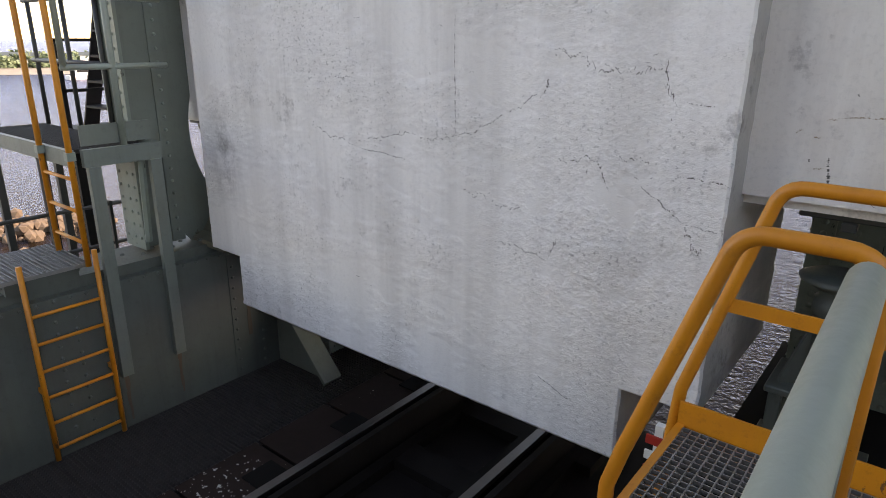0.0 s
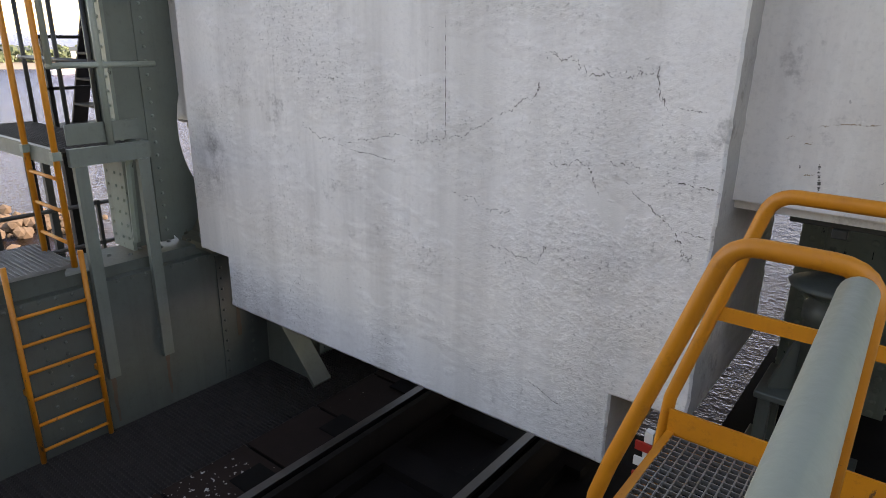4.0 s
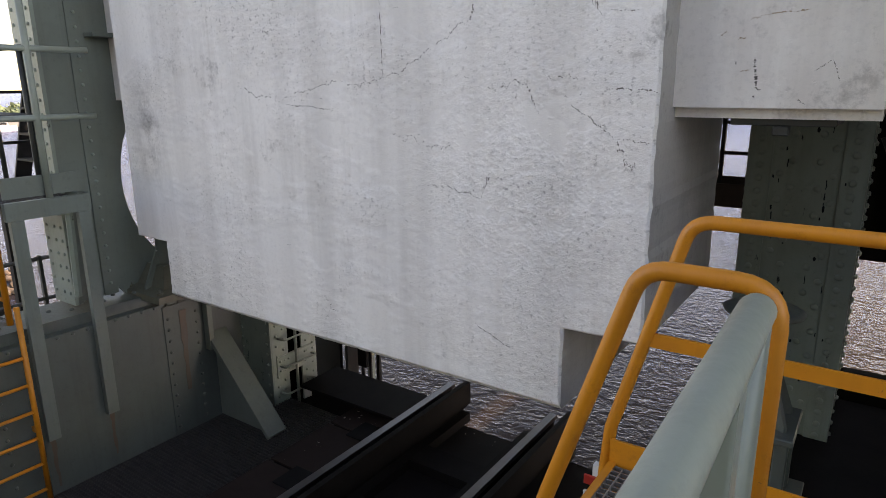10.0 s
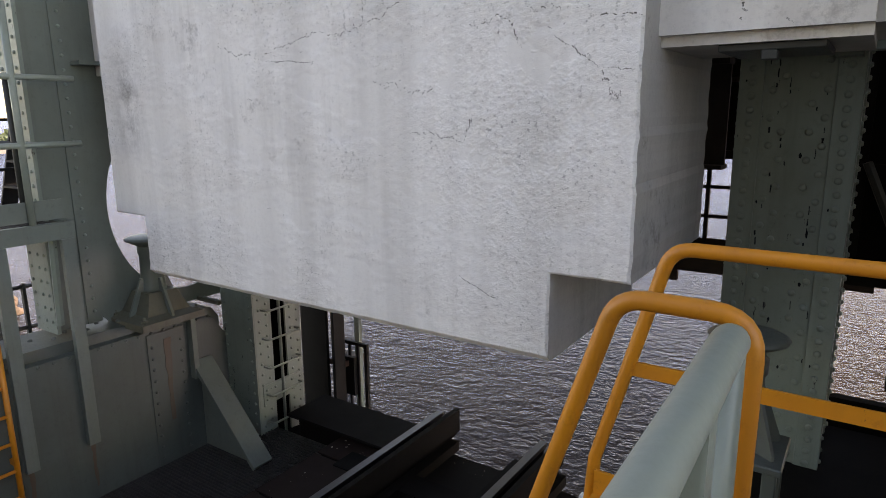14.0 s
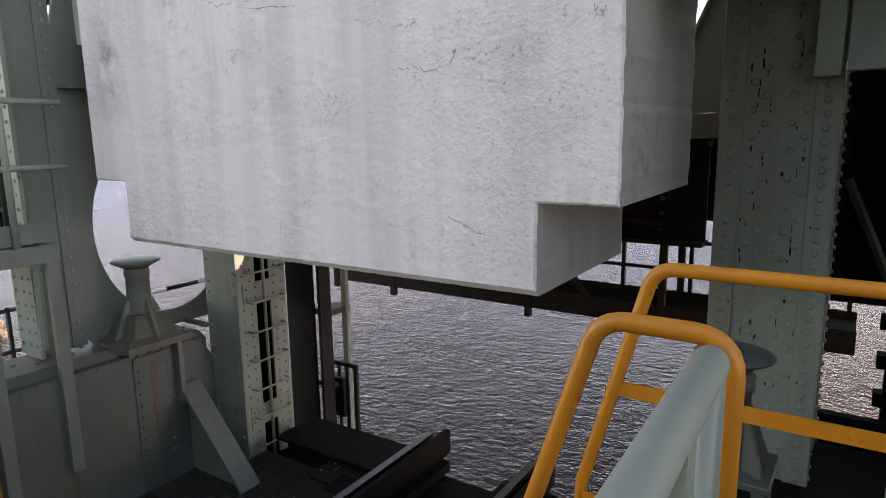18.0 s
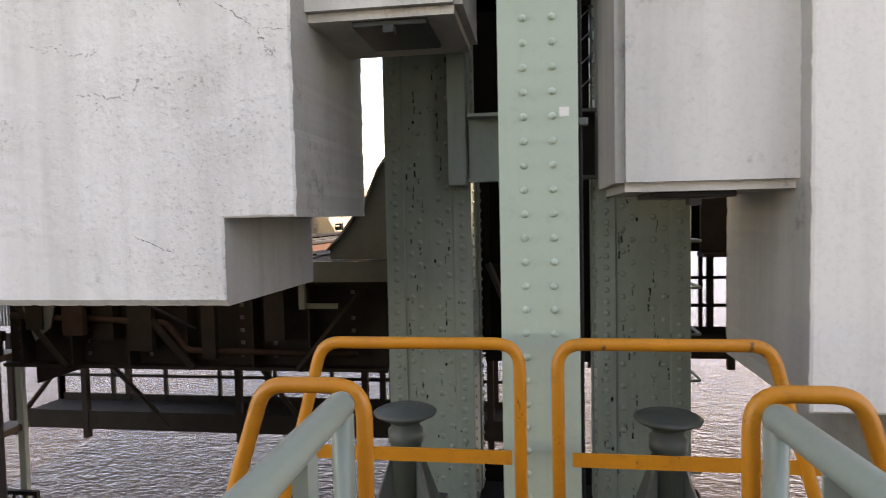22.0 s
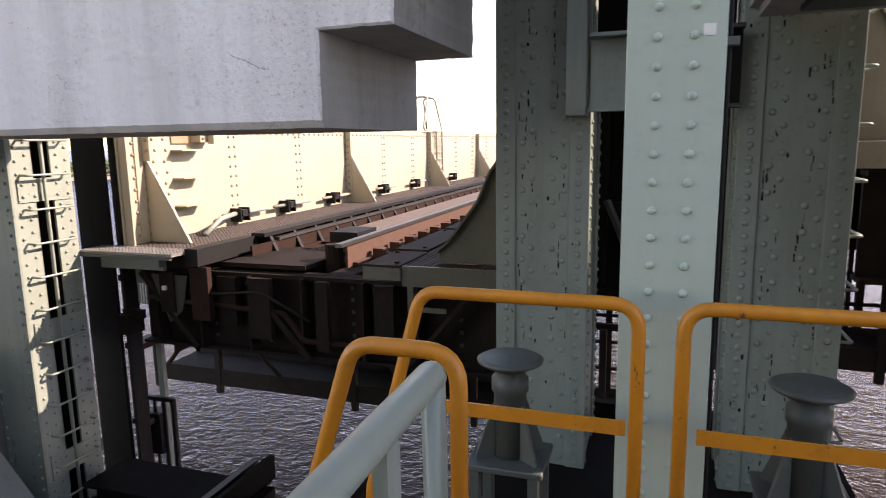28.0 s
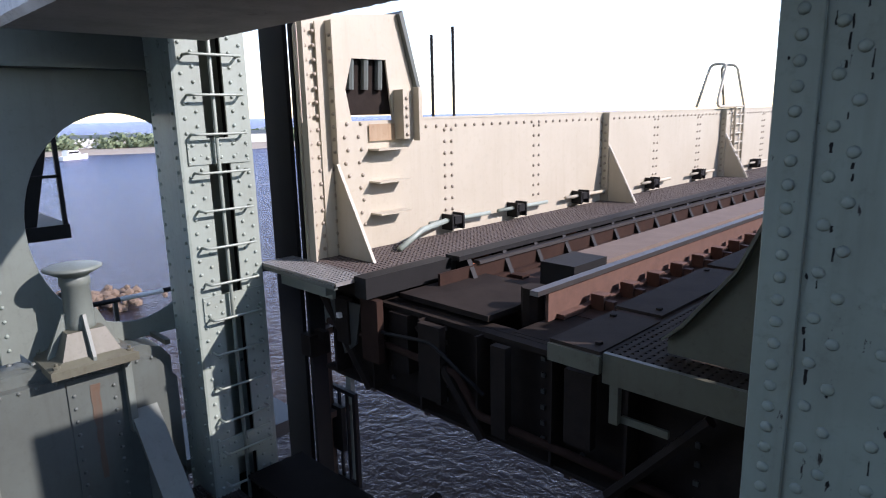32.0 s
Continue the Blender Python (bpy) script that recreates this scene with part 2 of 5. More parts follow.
def speckled(name, base, fleck, cut=0.70, scale=26.0):
    """Grimy plate with pale flecks."""
    k = Nodes(name, 0.85)
    k.b.inputs["Specular IOR Level"].default_value = 0.15
    c = k.mix(tuple(v * 0.5 for v in base), tuple(v * 1.4 for v in base), k.noise(3, 6, 0.7))
    m = k.math("MULTIPLY", k.noise(scale, 2, 0.5), k.ramp(k.noise(1.1, 2, 0.5), [(0.45, (0.8,) * 3), (0.7, (1.1, 1.1, 1.1))]))
    k.color(k.mix(c, fleck, k.ramp(m, [(cut, (0, 0, 0)), (cut + 0.02, (1, 1, 1))])))
    k.bump(k.noise(30, 5, 0.7), 0.25, 0.004)
    return k.m


M_DECK = speckled("grimy_track_deck", (0.013, 0.011, 0.010), (0.35, 0.34, 0.31), 0.73)
M_PLATE = speckled("rusty_cover_plate", (0.032, 0.021, 0.017), (0.45, 0.44, 0.41), 0.66)
M_BALLAST = speckled("rusty_track_bed", (0.050, 0.030, 0.022), (0.40, 0.36, 0.32), 0.66, 18.0)


def water_material():
    """Silty water body under a rippled surface that mirrors the sky by Fresnel, through a gloss tinted blue."""
    k = Nodes("river_water", 0.9)
    k.b.inputs["Specular IOR Level"].default_value = 0.0
    k.color(k.mix((0.019, 0.0120, 0.0062), (0.026, 0.0160, 0.008), k.noise(0.05, 4, 0.6)))
    w1 = k.noise(1.0, 2, 0.5, (0.9, 1.1, 1))
    w2 = k.noise(1.0, 3, 0.55, (3.0, 3.6, 1))
    w3 = k.noise(1.0, 3, 0.6, (9.0, 10.5, 1))
    k.bump(k.math("ADD", k.math("MULTIPLY", w1, 0.5), k.math("ADD", k.math("MULTIPLY", w2, 0.52), k.math("MULTIPLY", w3, 0.20))), 1.0, 0.19)
    relief = k.b.inputs["Normal"].links[0].from_socket
    # the gloss colour paints a bluer sky reflection than the sky itself gives
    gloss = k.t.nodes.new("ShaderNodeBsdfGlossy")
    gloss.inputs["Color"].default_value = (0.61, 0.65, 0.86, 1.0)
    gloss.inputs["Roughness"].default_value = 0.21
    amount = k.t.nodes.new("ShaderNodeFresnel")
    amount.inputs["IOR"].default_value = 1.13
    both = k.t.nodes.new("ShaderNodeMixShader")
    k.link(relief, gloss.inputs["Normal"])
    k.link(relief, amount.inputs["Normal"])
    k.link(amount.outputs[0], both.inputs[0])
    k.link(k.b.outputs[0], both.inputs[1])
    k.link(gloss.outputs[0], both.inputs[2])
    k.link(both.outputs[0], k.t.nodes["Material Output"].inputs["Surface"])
    return k.m


M_WATER = water_material()


# ---- mesh helpers ----
def part(name, bm, material, parent=None, label="", smooth=False):
    me = bpy.data.meshes.new(name)
    bm.normal_update()
    bm.to_mesh(me)
    bm.free()
    if smooth:
        for p in me.polygons:
            p.use_smooth = True
    for mat in material if isinstance(material, (list, tuple)) else (material,):
        me.materials.append(mat)
    ob = new(name, me)
    if parent:
        ob.parent = parent
    if label:
        tagged(ob, label)
    return ob


def thing(name, label, category, group="", kind="", at=(0, 0, 0)):
    ob = new(name)
    ob.location = at
    ob.empty_display_size = 0.2
    return tagged(ob, label, category, group, kind)


def structure(name, bm, material, label, category, smooth=False):
    return tagged(part(name, bm, material, smooth=smooth), label, category, kind="structure")


def box(bm, x0, x1, y0, y1, z0, z1, bevel=0.0):
    vs = [bm.verts.new((x, y, z)) for x in (x0, x1) for y in (y0, y1) for z in (z0, z1)]
    fs = [(0, 1, 3, 2), (4, 6, 7, 5), (0, 4, 5, 1), (2, 3, 7, 6), (0, 2, 6, 4), (1, 5, 7, 3)]
    made = [bm.faces.new([vs[i] for i in f]) for f in fs]
    if bevel:
        es = list({e for f in made for e in f.edges})
        bmesh.ops.bevel(bm, geom=es, offset=bevel, segments=1, affect="EDGES")
    return bm


def boxes(*rows, bevel=0.0):
    bm = bmesh.new()
    for r in rows:
        box(bm, *r, bevel=bevel)
    return bm


def prism(bm, pts, axis, a, b, bevel=0.0):
    """A polygon of (u, v) drawn out along an axis from a to b."""
    put = {"x": lambda u, v, w: (w, u, v), "y": lambda u, v, w: (u, w, v), "z": lambda u, v, w: (u, v, w)}[axis]
    lo = [bm.verts.new(put(u, v, a)) for u, v in pts]
    hi = [bm.verts.new(put(u, v, b)) for u, v in pts]
    n = len(pts)
    fs = [bm.faces.new(lo), bm.faces.new(hi[::-1])]
    fs += [bm.faces.new((lo[i], hi[i], hi[(i + 1) % n], lo[(i + 1) % n])) for i in range(n)]
    bmesh.ops.recalc_face_normals(bm, faces=fs)
    if bevel:
        bmesh.ops.bevel(bm, geom=list({e for f in fs for e in f.edges}), offset=bevel, segments=2, affect="EDGES")
    return bm


def bent(pts, r, n=6):
    """A polyline whose inner corners are rounded with radius r."""
    pts = [Vector(p) for p in pts]
    out = [pts[0]]
    for a, b, c in zip(pts, pts[1:], pts[2:]):
        u, v = (a - b).normalized(), (c - b).normalized()
        ang = u.angle(v)
        d = min(r / math.tan(ang / 2), (a - b).length * 0.48, (c - b).length * 0.48)
        p, q = b + u * d, b + v * d
        for i in range(n + 1):
            s = i / n
            out.append(p * (1 - s) ** 2 + b * 2 * s * (1 - s) + q * s ** 2)
    return out + [pts[-1]]


def tube(bm, pts, r, seg=10):
    pts = [Vector(p) for p in pts]
    rings, side = [], None
    for i, p in enumerate(pts):
        d = ((pts[min(i + 1, len(pts) - 1)] - p).normalized() + (p - pts[max(i - 1, 0)]).normalized()).normalized()
        if side is None:
            side = d.orthogonal().normalized()
        side = (side - d * side.dot(d)).normalized()
        up = d.cross(side)
        rings.append([bm.verts.new(p + r * (math.cos(k * math.tau / seg) * side + math.sin(k * math.tau / seg) * up)) for k in range(seg)])
    for a, b in zip(rings, rings[1:]):
        for k in range(seg):
            bm.faces.new((a[k], a[(k + 1) % seg], b[(k + 1) % seg], b[k]))
    bm.faces.new(rings[0][::-1])
    bm.faces.new(rings[-1])
    return bm


def lathe(bm, prof, cx, cy, seg=24):
    """A profile of (radius, z) turned round a vertical axis."""
    rings = [[bm.verts.new((cx + r * math.cos(k * math.tau / seg), cy + r * math.sin(k * math.tau / seg), z)) for k in range(seg)] for r, z in prof]
    for a, b in zip(rings, rings[1:]):
        for k in range(seg):
            bm.faces.new((a[k], a[(k + 1) % seg], b[(k + 1) % seg], b[k]))
    bm.faces.new(rings[0][::-1])
    bm.faces.new(rings[-1])
    return bm


def dome_mesh(r=0.017, tall=1.0):
    """One rivet head that points along +z."""
    bm = bmesh.new()
    rings = [[bm.verts.new((r * c * math.cos(k * math.tau / 8), r * c * math.sin(k * math.tau / 8), r * h * tall)) for k in range(8)] for c, h in ((1, -0.1), (0.92, 0.42), (0.55, 0.82))]
    for a, b in zip(rings, rings[1:]):
        for k in range(8):
            bm.faces.new((a[k], a[(k + 1) % 8], b[(k + 1) % 8], b[k]))
    bm.faces.new(rings[-1])
    return bm


FACING = {"-y": (90, 0, 0), "+y": (-90, 0, 0), "+x": (0, 90, 0), "-x": (0, -90, 0), "+z": (0, 0, 0), "-z": (180, 0, 0)}


def rivets(places, facing, material, parent, r=0.017, name="rivet_strip", tall=1.0):
    """Rivet heads joined into one part."""
    src = dome_mesh(r)
    src.verts.index_update()
    sv, sf = [Vector((v.co.x, v.co.y, v.co.z * tall)) for v in src.verts], [[v.index for v in f.verts] for f in src.faces]
    src.free()
    turn = pose(0, 0, 0, *FACING[facing]).to_3x3()
    sv = [turn @ v for v in sv]
    verts, faces = [], []
    for p in places:
        n = len(verts)
        verts += [v + Vector(p) for v in sv]
        faces += [[n + i for i in f] for f in sf]
    me = bpy.data.meshes.new(name)
    me.from_pydata(verts, [], faces)
    for q in me.polygons:
        q.use_smooth = True
    me.materials.append(material)
    ob = new(name, me)
    ob.parent = parent
    return tagged(ob, kind="stuff")


def rivet_pieces(places, facing, material, parent, r=0.017, tall=1.0):
    """Rivet heads as pieces of their own on one shared mesh."""
    bm = dome_mesh(r, tall)
    me = bpy.data.meshes.new("rivet")
    bm.to_mesh(me)
    bm.free()
    for q in me.polygons:
        q.use_smooth = True
    me.materials.append(material)
    for p in places:
        ob = new("rivet", me)
        ob.parent = parent
        ob.matrix_local = Matrix.Translation(p) @ pose(0, 0, 0, *FACING[facing])


def grating(bm, x0, x1, y0, y1, z, pitch=0.033, deep=0.03, thick=0.004, cross=0.033):
    """Bearing bars along y and thinner cross bars along x, with a rim."""
    n = max(1, round((x1 - x0) / pitch))
    for i in range(n + 1):
        x = x0 + (x1 - x0) * i / n
        box(bm, x - thick / 2, x + thick / 2, y0, y1, z - deep, z)
    n = max(1, round((y1 - y0) / cross))
    for i in range(n + 1):
        y = y0 + (y1 - y0) * i / n
        box(bm, x0, x1, y - thick / 2, y + thick / 2, z - deep * 0.6, z - 0.001)
    return bm


# ---- plan ----
MID = 3.25                    # from the walkway's middle to the middle of either track
CW_Y0, CW_Y1 = 3.415, 4.70    # front and back of the counterweights
DECK = 2.62                   # span deck over the counterweight's foot
WATER = -8.0
TOP = 13.6                    # underside of the added, unseen ceiling
TALL = 11.0                   # height of the counterweights
FLOOR = 0.17                  # walkway


def sx(s, *rows):
    """Boxes given by distances outward from the walkway's middle, on the side s."""
    return boxes(*[(*sorted((s * a, s * b)), *rest) for a, b, *rest in rows])


# ---- river, far bank, boat ----
bm = bmesh.new()
v = [bm.verts.new(p) for p in ((-2500, -2500, WATER), (2500, -2500, WATER), (2500, 2500, WATER), (-2500, 2500, WATER))]
bm.faces.new(v)
structure("water", bm, M_WATER, "dark rippled brown river water with a sheen tinted blue", "water")


def far_bank():
    rnd = random.Random(5)
    bm = bmesh.new()
    n = 60
    for k in range(n):
        a0, a1 = [radians(-10 + 160 * q / n) for q in (k, k + 1)]
        ring = []
        for a in (a0, a1):
            d = 205 + 14 * math.sin(3 * a) + 8 * math.sin(11 * a + 1)
            for e, z in ((0, WATER - 0.1), (5, WATER + 0.7), (40, WATER + 1.2)):
                ring.append(bm.verts.new((-(d + e) * math.sin(a + 0.2), (d + e) * math.cos(a + 0.2), z)))
        for q in (0, 1):
            bm.faces.new((ring[q], ring[3 + q], ring[4 + q], ring[1 + q]))
    structure("river_bank", bm, M_SAND, "pale sandy far bank of the river", "ground")
    verts, faces = [], []
    for k in range(2000):
        a = radians(rnd.uniform(-8, 148)) + 0.2
        d = 222 + 14 * math.sin(3 * (a - 0.2)) + rnd.uniform(0, 30)
        c = Vector((-d * math.sin(a), d * math.cos(a), WATER + 1.0))
        r, h = rnd.uniform(1.6, 3.2), rnd.uniform(1.6, 4.4)
        for _ in range(22):
            p = c + Vector((rnd.gauss(0, r * 0.5), rnd.gauss(0, r * 0.5), rnd.uniform(0.1, 1) * h))
            u = Vector((rnd.gauss(0, 1), rnd.gauss(0, 1), rnd.gauss(0, 1))).normalized()
            w = u.orthogonal().normalized() * rnd.uniform(0.35, 0.9)
            q = u.cross(w).normalized() * rnd.uniform(0.35, 0.9)
            m = len(verts)
            verts += [p + w, p + q, p - w, p - q]
            faces.append((m, m + 1, m + 2, m + 3))
    me = bpy.data.meshes.new("bank_trees")
    me.from_pydata(verts, [], faces)
    me.materials.append(M_LEAF)
    tagged(new("bank_trees", me), "green bushes and low trees along the far bank", "trees", kind="stuff")
    for k, (a, w) in enumerate(((61, 14), (66, 9), (72, 18))):
        a = radians(a)
        hut = thing("shed", "long low pale building among the bank's trees", "building", "sheds on the far bank", at=(-232 * math.sin(a), 232 * math.cos(a), WATER + 1.1))
        hut.rotation_euler = (0, 0, a)
        part("wall", boxes((-w / 2, w / 2, -3, 3, 0, 3.0)), M_WHITE, hut)
        part("roof", prism(bmesh.new(), [(-3.3, 3.0), (3.3, 3.0), (0, 4.0)], "x", -w / 2 - 0.3, w / 2 + 0.3), M_GREY, hut)


far_bank()


def motor_boat():
    b = thing("motor_boat", "white motor boat with a cabin on the river", "boat")
    bm = bmesh.new()
    prof = [(-4.2, 1.1, 0.9), (-4.0, 1.15, 0.9), (1.5, 1.25, 1.0), (3.4, 0.7, 1.15), (4.6, 0.05, 1.3)]
    rows = [[bm.verts.new((x, y * k, z)) for y, z, k in ((-w, h, 1), (-w * 0.8, -0.2, 1), (w * 0.8, -0.2, 1), (w, h, 1))] for x, w, h in prof]
    for a, c in zip(rows, rows[1:]):
        for q in range(3):
            bm.faces.new((a[q], a[q + 1], c[q + 1], c[q]))
        bm.faces.new((a[3], a[0], c[0], c[3]))
    bm.faces.new(rows[0][::-1])
    bm.faces.new(rows[-1])
    part("hull", bm, M_WHITE, b)
    part("cabin", prism(bmesh.new(), [(-2.6, 0.9), (1.8, 0.9), (0.9, 2.3), (-2.4, 2.4)], "y", -0.95, 0.95, 0.05), M_WHITE, b)
    part("window_band", boxes((-2.3, 0.9, -0.97, 0.97, 1.55, 2.05)), M_BLACK, b)
    part("mast", tube(bmesh.new(), [(-1.6, 0, 2.4), (-1.7, 0, 3.6)], 0.04), M_GREY, b)
    return b


boat = motor_boat()


def rubble():
    rnd = random.Random(9)
    bm = bmesh.new()
    for _ in range(90):
        p = Vector((-37 + rnd.gauss(0, 1.6), 12 + rnd.gauss(0, 1.6), WATER + rnd.uniform(-0.1, 0.5)))
        g = bmesh.ops.create_icosphere(bm, subdivisions=1, radius=rnd.uniform(0.15, 0.4))
        for w in g["verts"]:
            w.co = w.co * rnd.uniform(0.75, 1.15) + p
    tagged(part("rubble_stones", bm, M_STONE), "brown rubble stones just above the river", "stones", kind="stuff")


rubble()


# ---- counterweights ----
# runs of points (x, height over the foot) with the wildness of the line
CRACKS = [(0.006, (-2.69, 2.30), (-2.68, 1.66)), (0.03, (-3.90, 1.61), (-3.49, 1.53), (-2.97, 1.64), (-2.68, 1.66), (-2.35, 1.80), (-2.13, 1.92), (-2.10, 1.99)),
          (0.03, (-2.63, 1.36), (-2.37, 1.30), (-2.23, 1.30)), (0.05, (-2.08, 2.13), (-1.70, 2.04), (-1.53, 2.08), (-1.46, 1.90)), (0.03, (-1.62, 1.57), (-1.38, 1.38), (-1.32, 1.27), (-1.27, 1.27)),
          (0.03, (-2.03, 1.63), (-1.81, 1.62), (-1.74, 1.48)), (0.03, (-2.39, 1.10), (-2.05, 1.06), (-2.01, 1.19)), (0.01, (-3.66, 1.94), (-3.51, 1.95)), (0.01, (-2.09, 0.38), (-1.85, 0.28)),
          (0.006, (-1.42, 1.92), (-1.30, 1.91)), (0.01, (-3.45, 1.51), (-3.05, 1.49)), (0.01, (-1.40, 1.60), (-1.20, 1.58)), (0.01, (-1.36, 1.38), (-1.22, 1.37)), (0.02, (-1.72, 1.66), (-1.55, 1.63))]


def crack_strip(bm, x0, z0, x1, z1, wild, y, rnd, wide=0.0034):
    """A jagged hairline between two ends of a wall, by halving."""
    pts = [Vector((x0, 0, z0)), Vector((x1, 0, z1))]
    amp = wild
    for _ in range(6):
        nxt = []
        for a, b in zip(pts, pts[1:]):
            nxt += [a, (a + b) / 2 + Vector((rnd.uniform(-amp, amp) * 0.5, 0, rnd.uniform(-amp, amp)))]
        pts, amp = nxt + [pts[-1]], amp * 0.72
    w = [max(0.0006, wide * rnd.uniform(0.1, 1.0) * min(1, 6 * min(i, len(pts) - 1 - i) / len(pts) + 0.15)) for i in range(len(pts))]
    d = Vector((x1 - x0, 0, z1 - z0)).normalized()
    va = [bm.verts.new((p.x - d.z * q, y, p.z + d.x * q)) for p, q in zip(pts, w)]
    vb = [bm.verts.new((p.x + d.z * q, y, p.z - d.x * q)) for p, q in zip(pts, w)]
    run, gap = 0, rnd.random() < 0.4
    for i in range(len(pts) - 1):
        if run == 0:
            run, gap = rnd.randint(1, 7), not gap
        run -= 1
        if not gap or rnd.random() < 0.25:
            bm.faces.new((va[i], va[i + 1], vb[i + 1], vb[i]))


def worn(outline, seed, step=0.04, amp=0.005):
    """An outline whose sides are broken up into short, slightly uneven lengths."""
    rnd = random.Random(seed)
    out = []
    for (ax, az), (bx, bz) in zip(outline, outline[1:] + outline[:1]):
        n = max(1, int(math.hypot(bx - ax, bz - az) / step)) if min(az, bz) < 4 else 2
        sideways = abs(bx - ax) < 1e-6
        for i in range(n):
            f, j = i / n, (rnd.uniform(-amp, amp) * rnd.choice((0.3, 0.6, 1.0))) if i else 0.0
            out.append((ax + (bx - ax) * f + (j if sideways else 0), az + (bz - az) * f + (0 if sideways else abs(j) * 0.8)))
    return out


def counterweight(s, label):
    """Its foot is at z = 0 of its own space."""
    top = thing("counterweight", label, "counterweight")
    c = s * MID
    w0, w1, h = 1.67, 2.057, 0.45
    mat = M_CONC if s < 0 else M_CONC2
    bm = bmesh.new()
    prism(bm, worn([(c - w0, 0), (c + w0, 0), (c + w0, h), (c + w1, h), (c + w1, TALL), (c - w1, TALL), (c - w1, h), (c - w0, h)], 11 if s < 0 else 12), "y", CW_Y0, CW_Y1)
    foot = [e for e in bm.edges if all(v.co.z < 0.008 and abs(v.co.y - CW_Y0) < 1e-4 for v in e.verts)]
    rim = [e for e in bm.edges if all(abs(v.co.y - CW_Y0) < 1e-4 for v in e.verts) and e not in foot]
    bmesh.ops.bevel(bm, geom=foot, offset=0.035, segments=1, affect="EDGES")
    bmesh.ops.bevel(bm, geom=[e for e in rim if e.is_valid], offset=0.012, segments=1, affect="EDGES")
    bm.normal_update()
    # all but the front takes the darker concrete that paints in shade
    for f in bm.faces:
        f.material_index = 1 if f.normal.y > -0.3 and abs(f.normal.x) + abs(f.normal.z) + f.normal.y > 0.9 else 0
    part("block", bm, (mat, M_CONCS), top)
    y = CW_Y0 + (0.21 if s < 0 else 0.13)
    for q in (-1, 1):
        x0, x1 = sorted((c + q * (w1 - 0.10), c + q * (w1 + 0.824)))
        bm = prism(bmesh.new(), [(x0, 1.47), (x1, 1.47), (x1, TALL), (x0, TALL)], "y", y, 4.5, bevel=0.045)
        bm.normal_update()
        # front stays white; the other faces carry painted shade
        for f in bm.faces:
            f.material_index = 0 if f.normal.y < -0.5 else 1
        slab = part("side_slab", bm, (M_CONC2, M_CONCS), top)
        xm = c + q * (w1 + 0.43)
        part("landing_plate", boxes((xm - 0.2, xm + 0.2, 3.7, 4.2, 1.44, 1.47), (xm - 0.03, xm + 0.03, 3.68, 3.75, 1.40, 1.44), bevel=0.004), M_GREYD, slab)
    rnd = random.Random(3 if s < 0 else 8)
    bm = bmesh.new()
    if s < 0:
        for wild, *run in CRACKS:
            for (x0, z0), (x1, z1) in zip(run, run[1:]):
                crack_strip(bm, x0, z0, x1, z1, wild, CW_Y0 - 0.0012, rnd)
                for _ in range(int(12 * wild / 0.03 * abs(x1 - x0))):
                    f = rnd.random()
                    x, z = x0 + (x1 - x0) * f + rnd.gauss(0, 0.02), z0 + (z1 - z0) * f + rnd.gauss(0, 0.035)
                    crack_strip(bm, x, z, x + rnd.uniform(-0.03, 0.03), z + rnd.uniform(-0.01, 0.01), 0.006, CW_Y0 - 0.001, rnd, 0.0022)
    for _ in range(45 if s < 0 else 14):
        x, z = c + rnd.uniform(-w0, w0), rnd.uniform(0.15, 3.4)
        crack_strip(bm, x, z, x + rnd.uniform(-0.06, 0.06), z + rnd.uniform(-0.012, 0.012), 0.005, CW_Y0 - 0.001, rnd, 0.0018)
    tagged(part("hairline_cracks", bm, M_CRACK, top, "dark jagged hairline cracks"), kind="stuff")
    bm = bmesh.new()
    if s < 0:
        for x0, x1, z in ((-0.91, -0.87, 1.865), (-0.86, -0.70, 1.88), (-0.95, -0.92, 1.79), (-1.02, -0.99, 1.81), (-0.93, -0.89, 1.66)):
            crack_strip(bm, x0, z, x1, z + 0.012, 0.006, CW_Y0 + 0.208, rnd, 0.0035)
        tagged(part("rust_lines", bm, M_RUSTS, top, "thin orange-brown rust lines"), kind="stuff")
        bm = bmesh.new()
        for x0, x1, za, zb, w in ((-0.88, -0.865, 1.72, 1.60, 0.008), (-0.87, -0.845, 1.60, 1.588, 0.006), (-0.872, -0.868, 1.565, 1.555, 0.006), (-0.71, -0.68, 1.55, 1.53, 0.004), (-0.66, -0.60, 1.66, 1.70, 0.003), (-0.60, -0.57, 1.70, 1.62, 0.003), (-0.95, -0.948, 1.70, 1.69, 0.004), (-0.82, -0.815, 1.98, 1.97, 0.005)):
            crack_strip(bm, x0, za, x1, zb, 0.004, CW_Y0 + 0.2075, rnd, w)
        tagged(part("dark_drips", bm, M_CRACK, top, "dark drips and spots on the side slab"), kind="stuff")
    else:
        bm.free()
    return top


cw_left = counterweight(-1, "white painted concrete counterweight with cracks and grey streaks, rising")
cw_right = counterweight(1, "white painted concrete counterweight with faint brownish stains, rising")


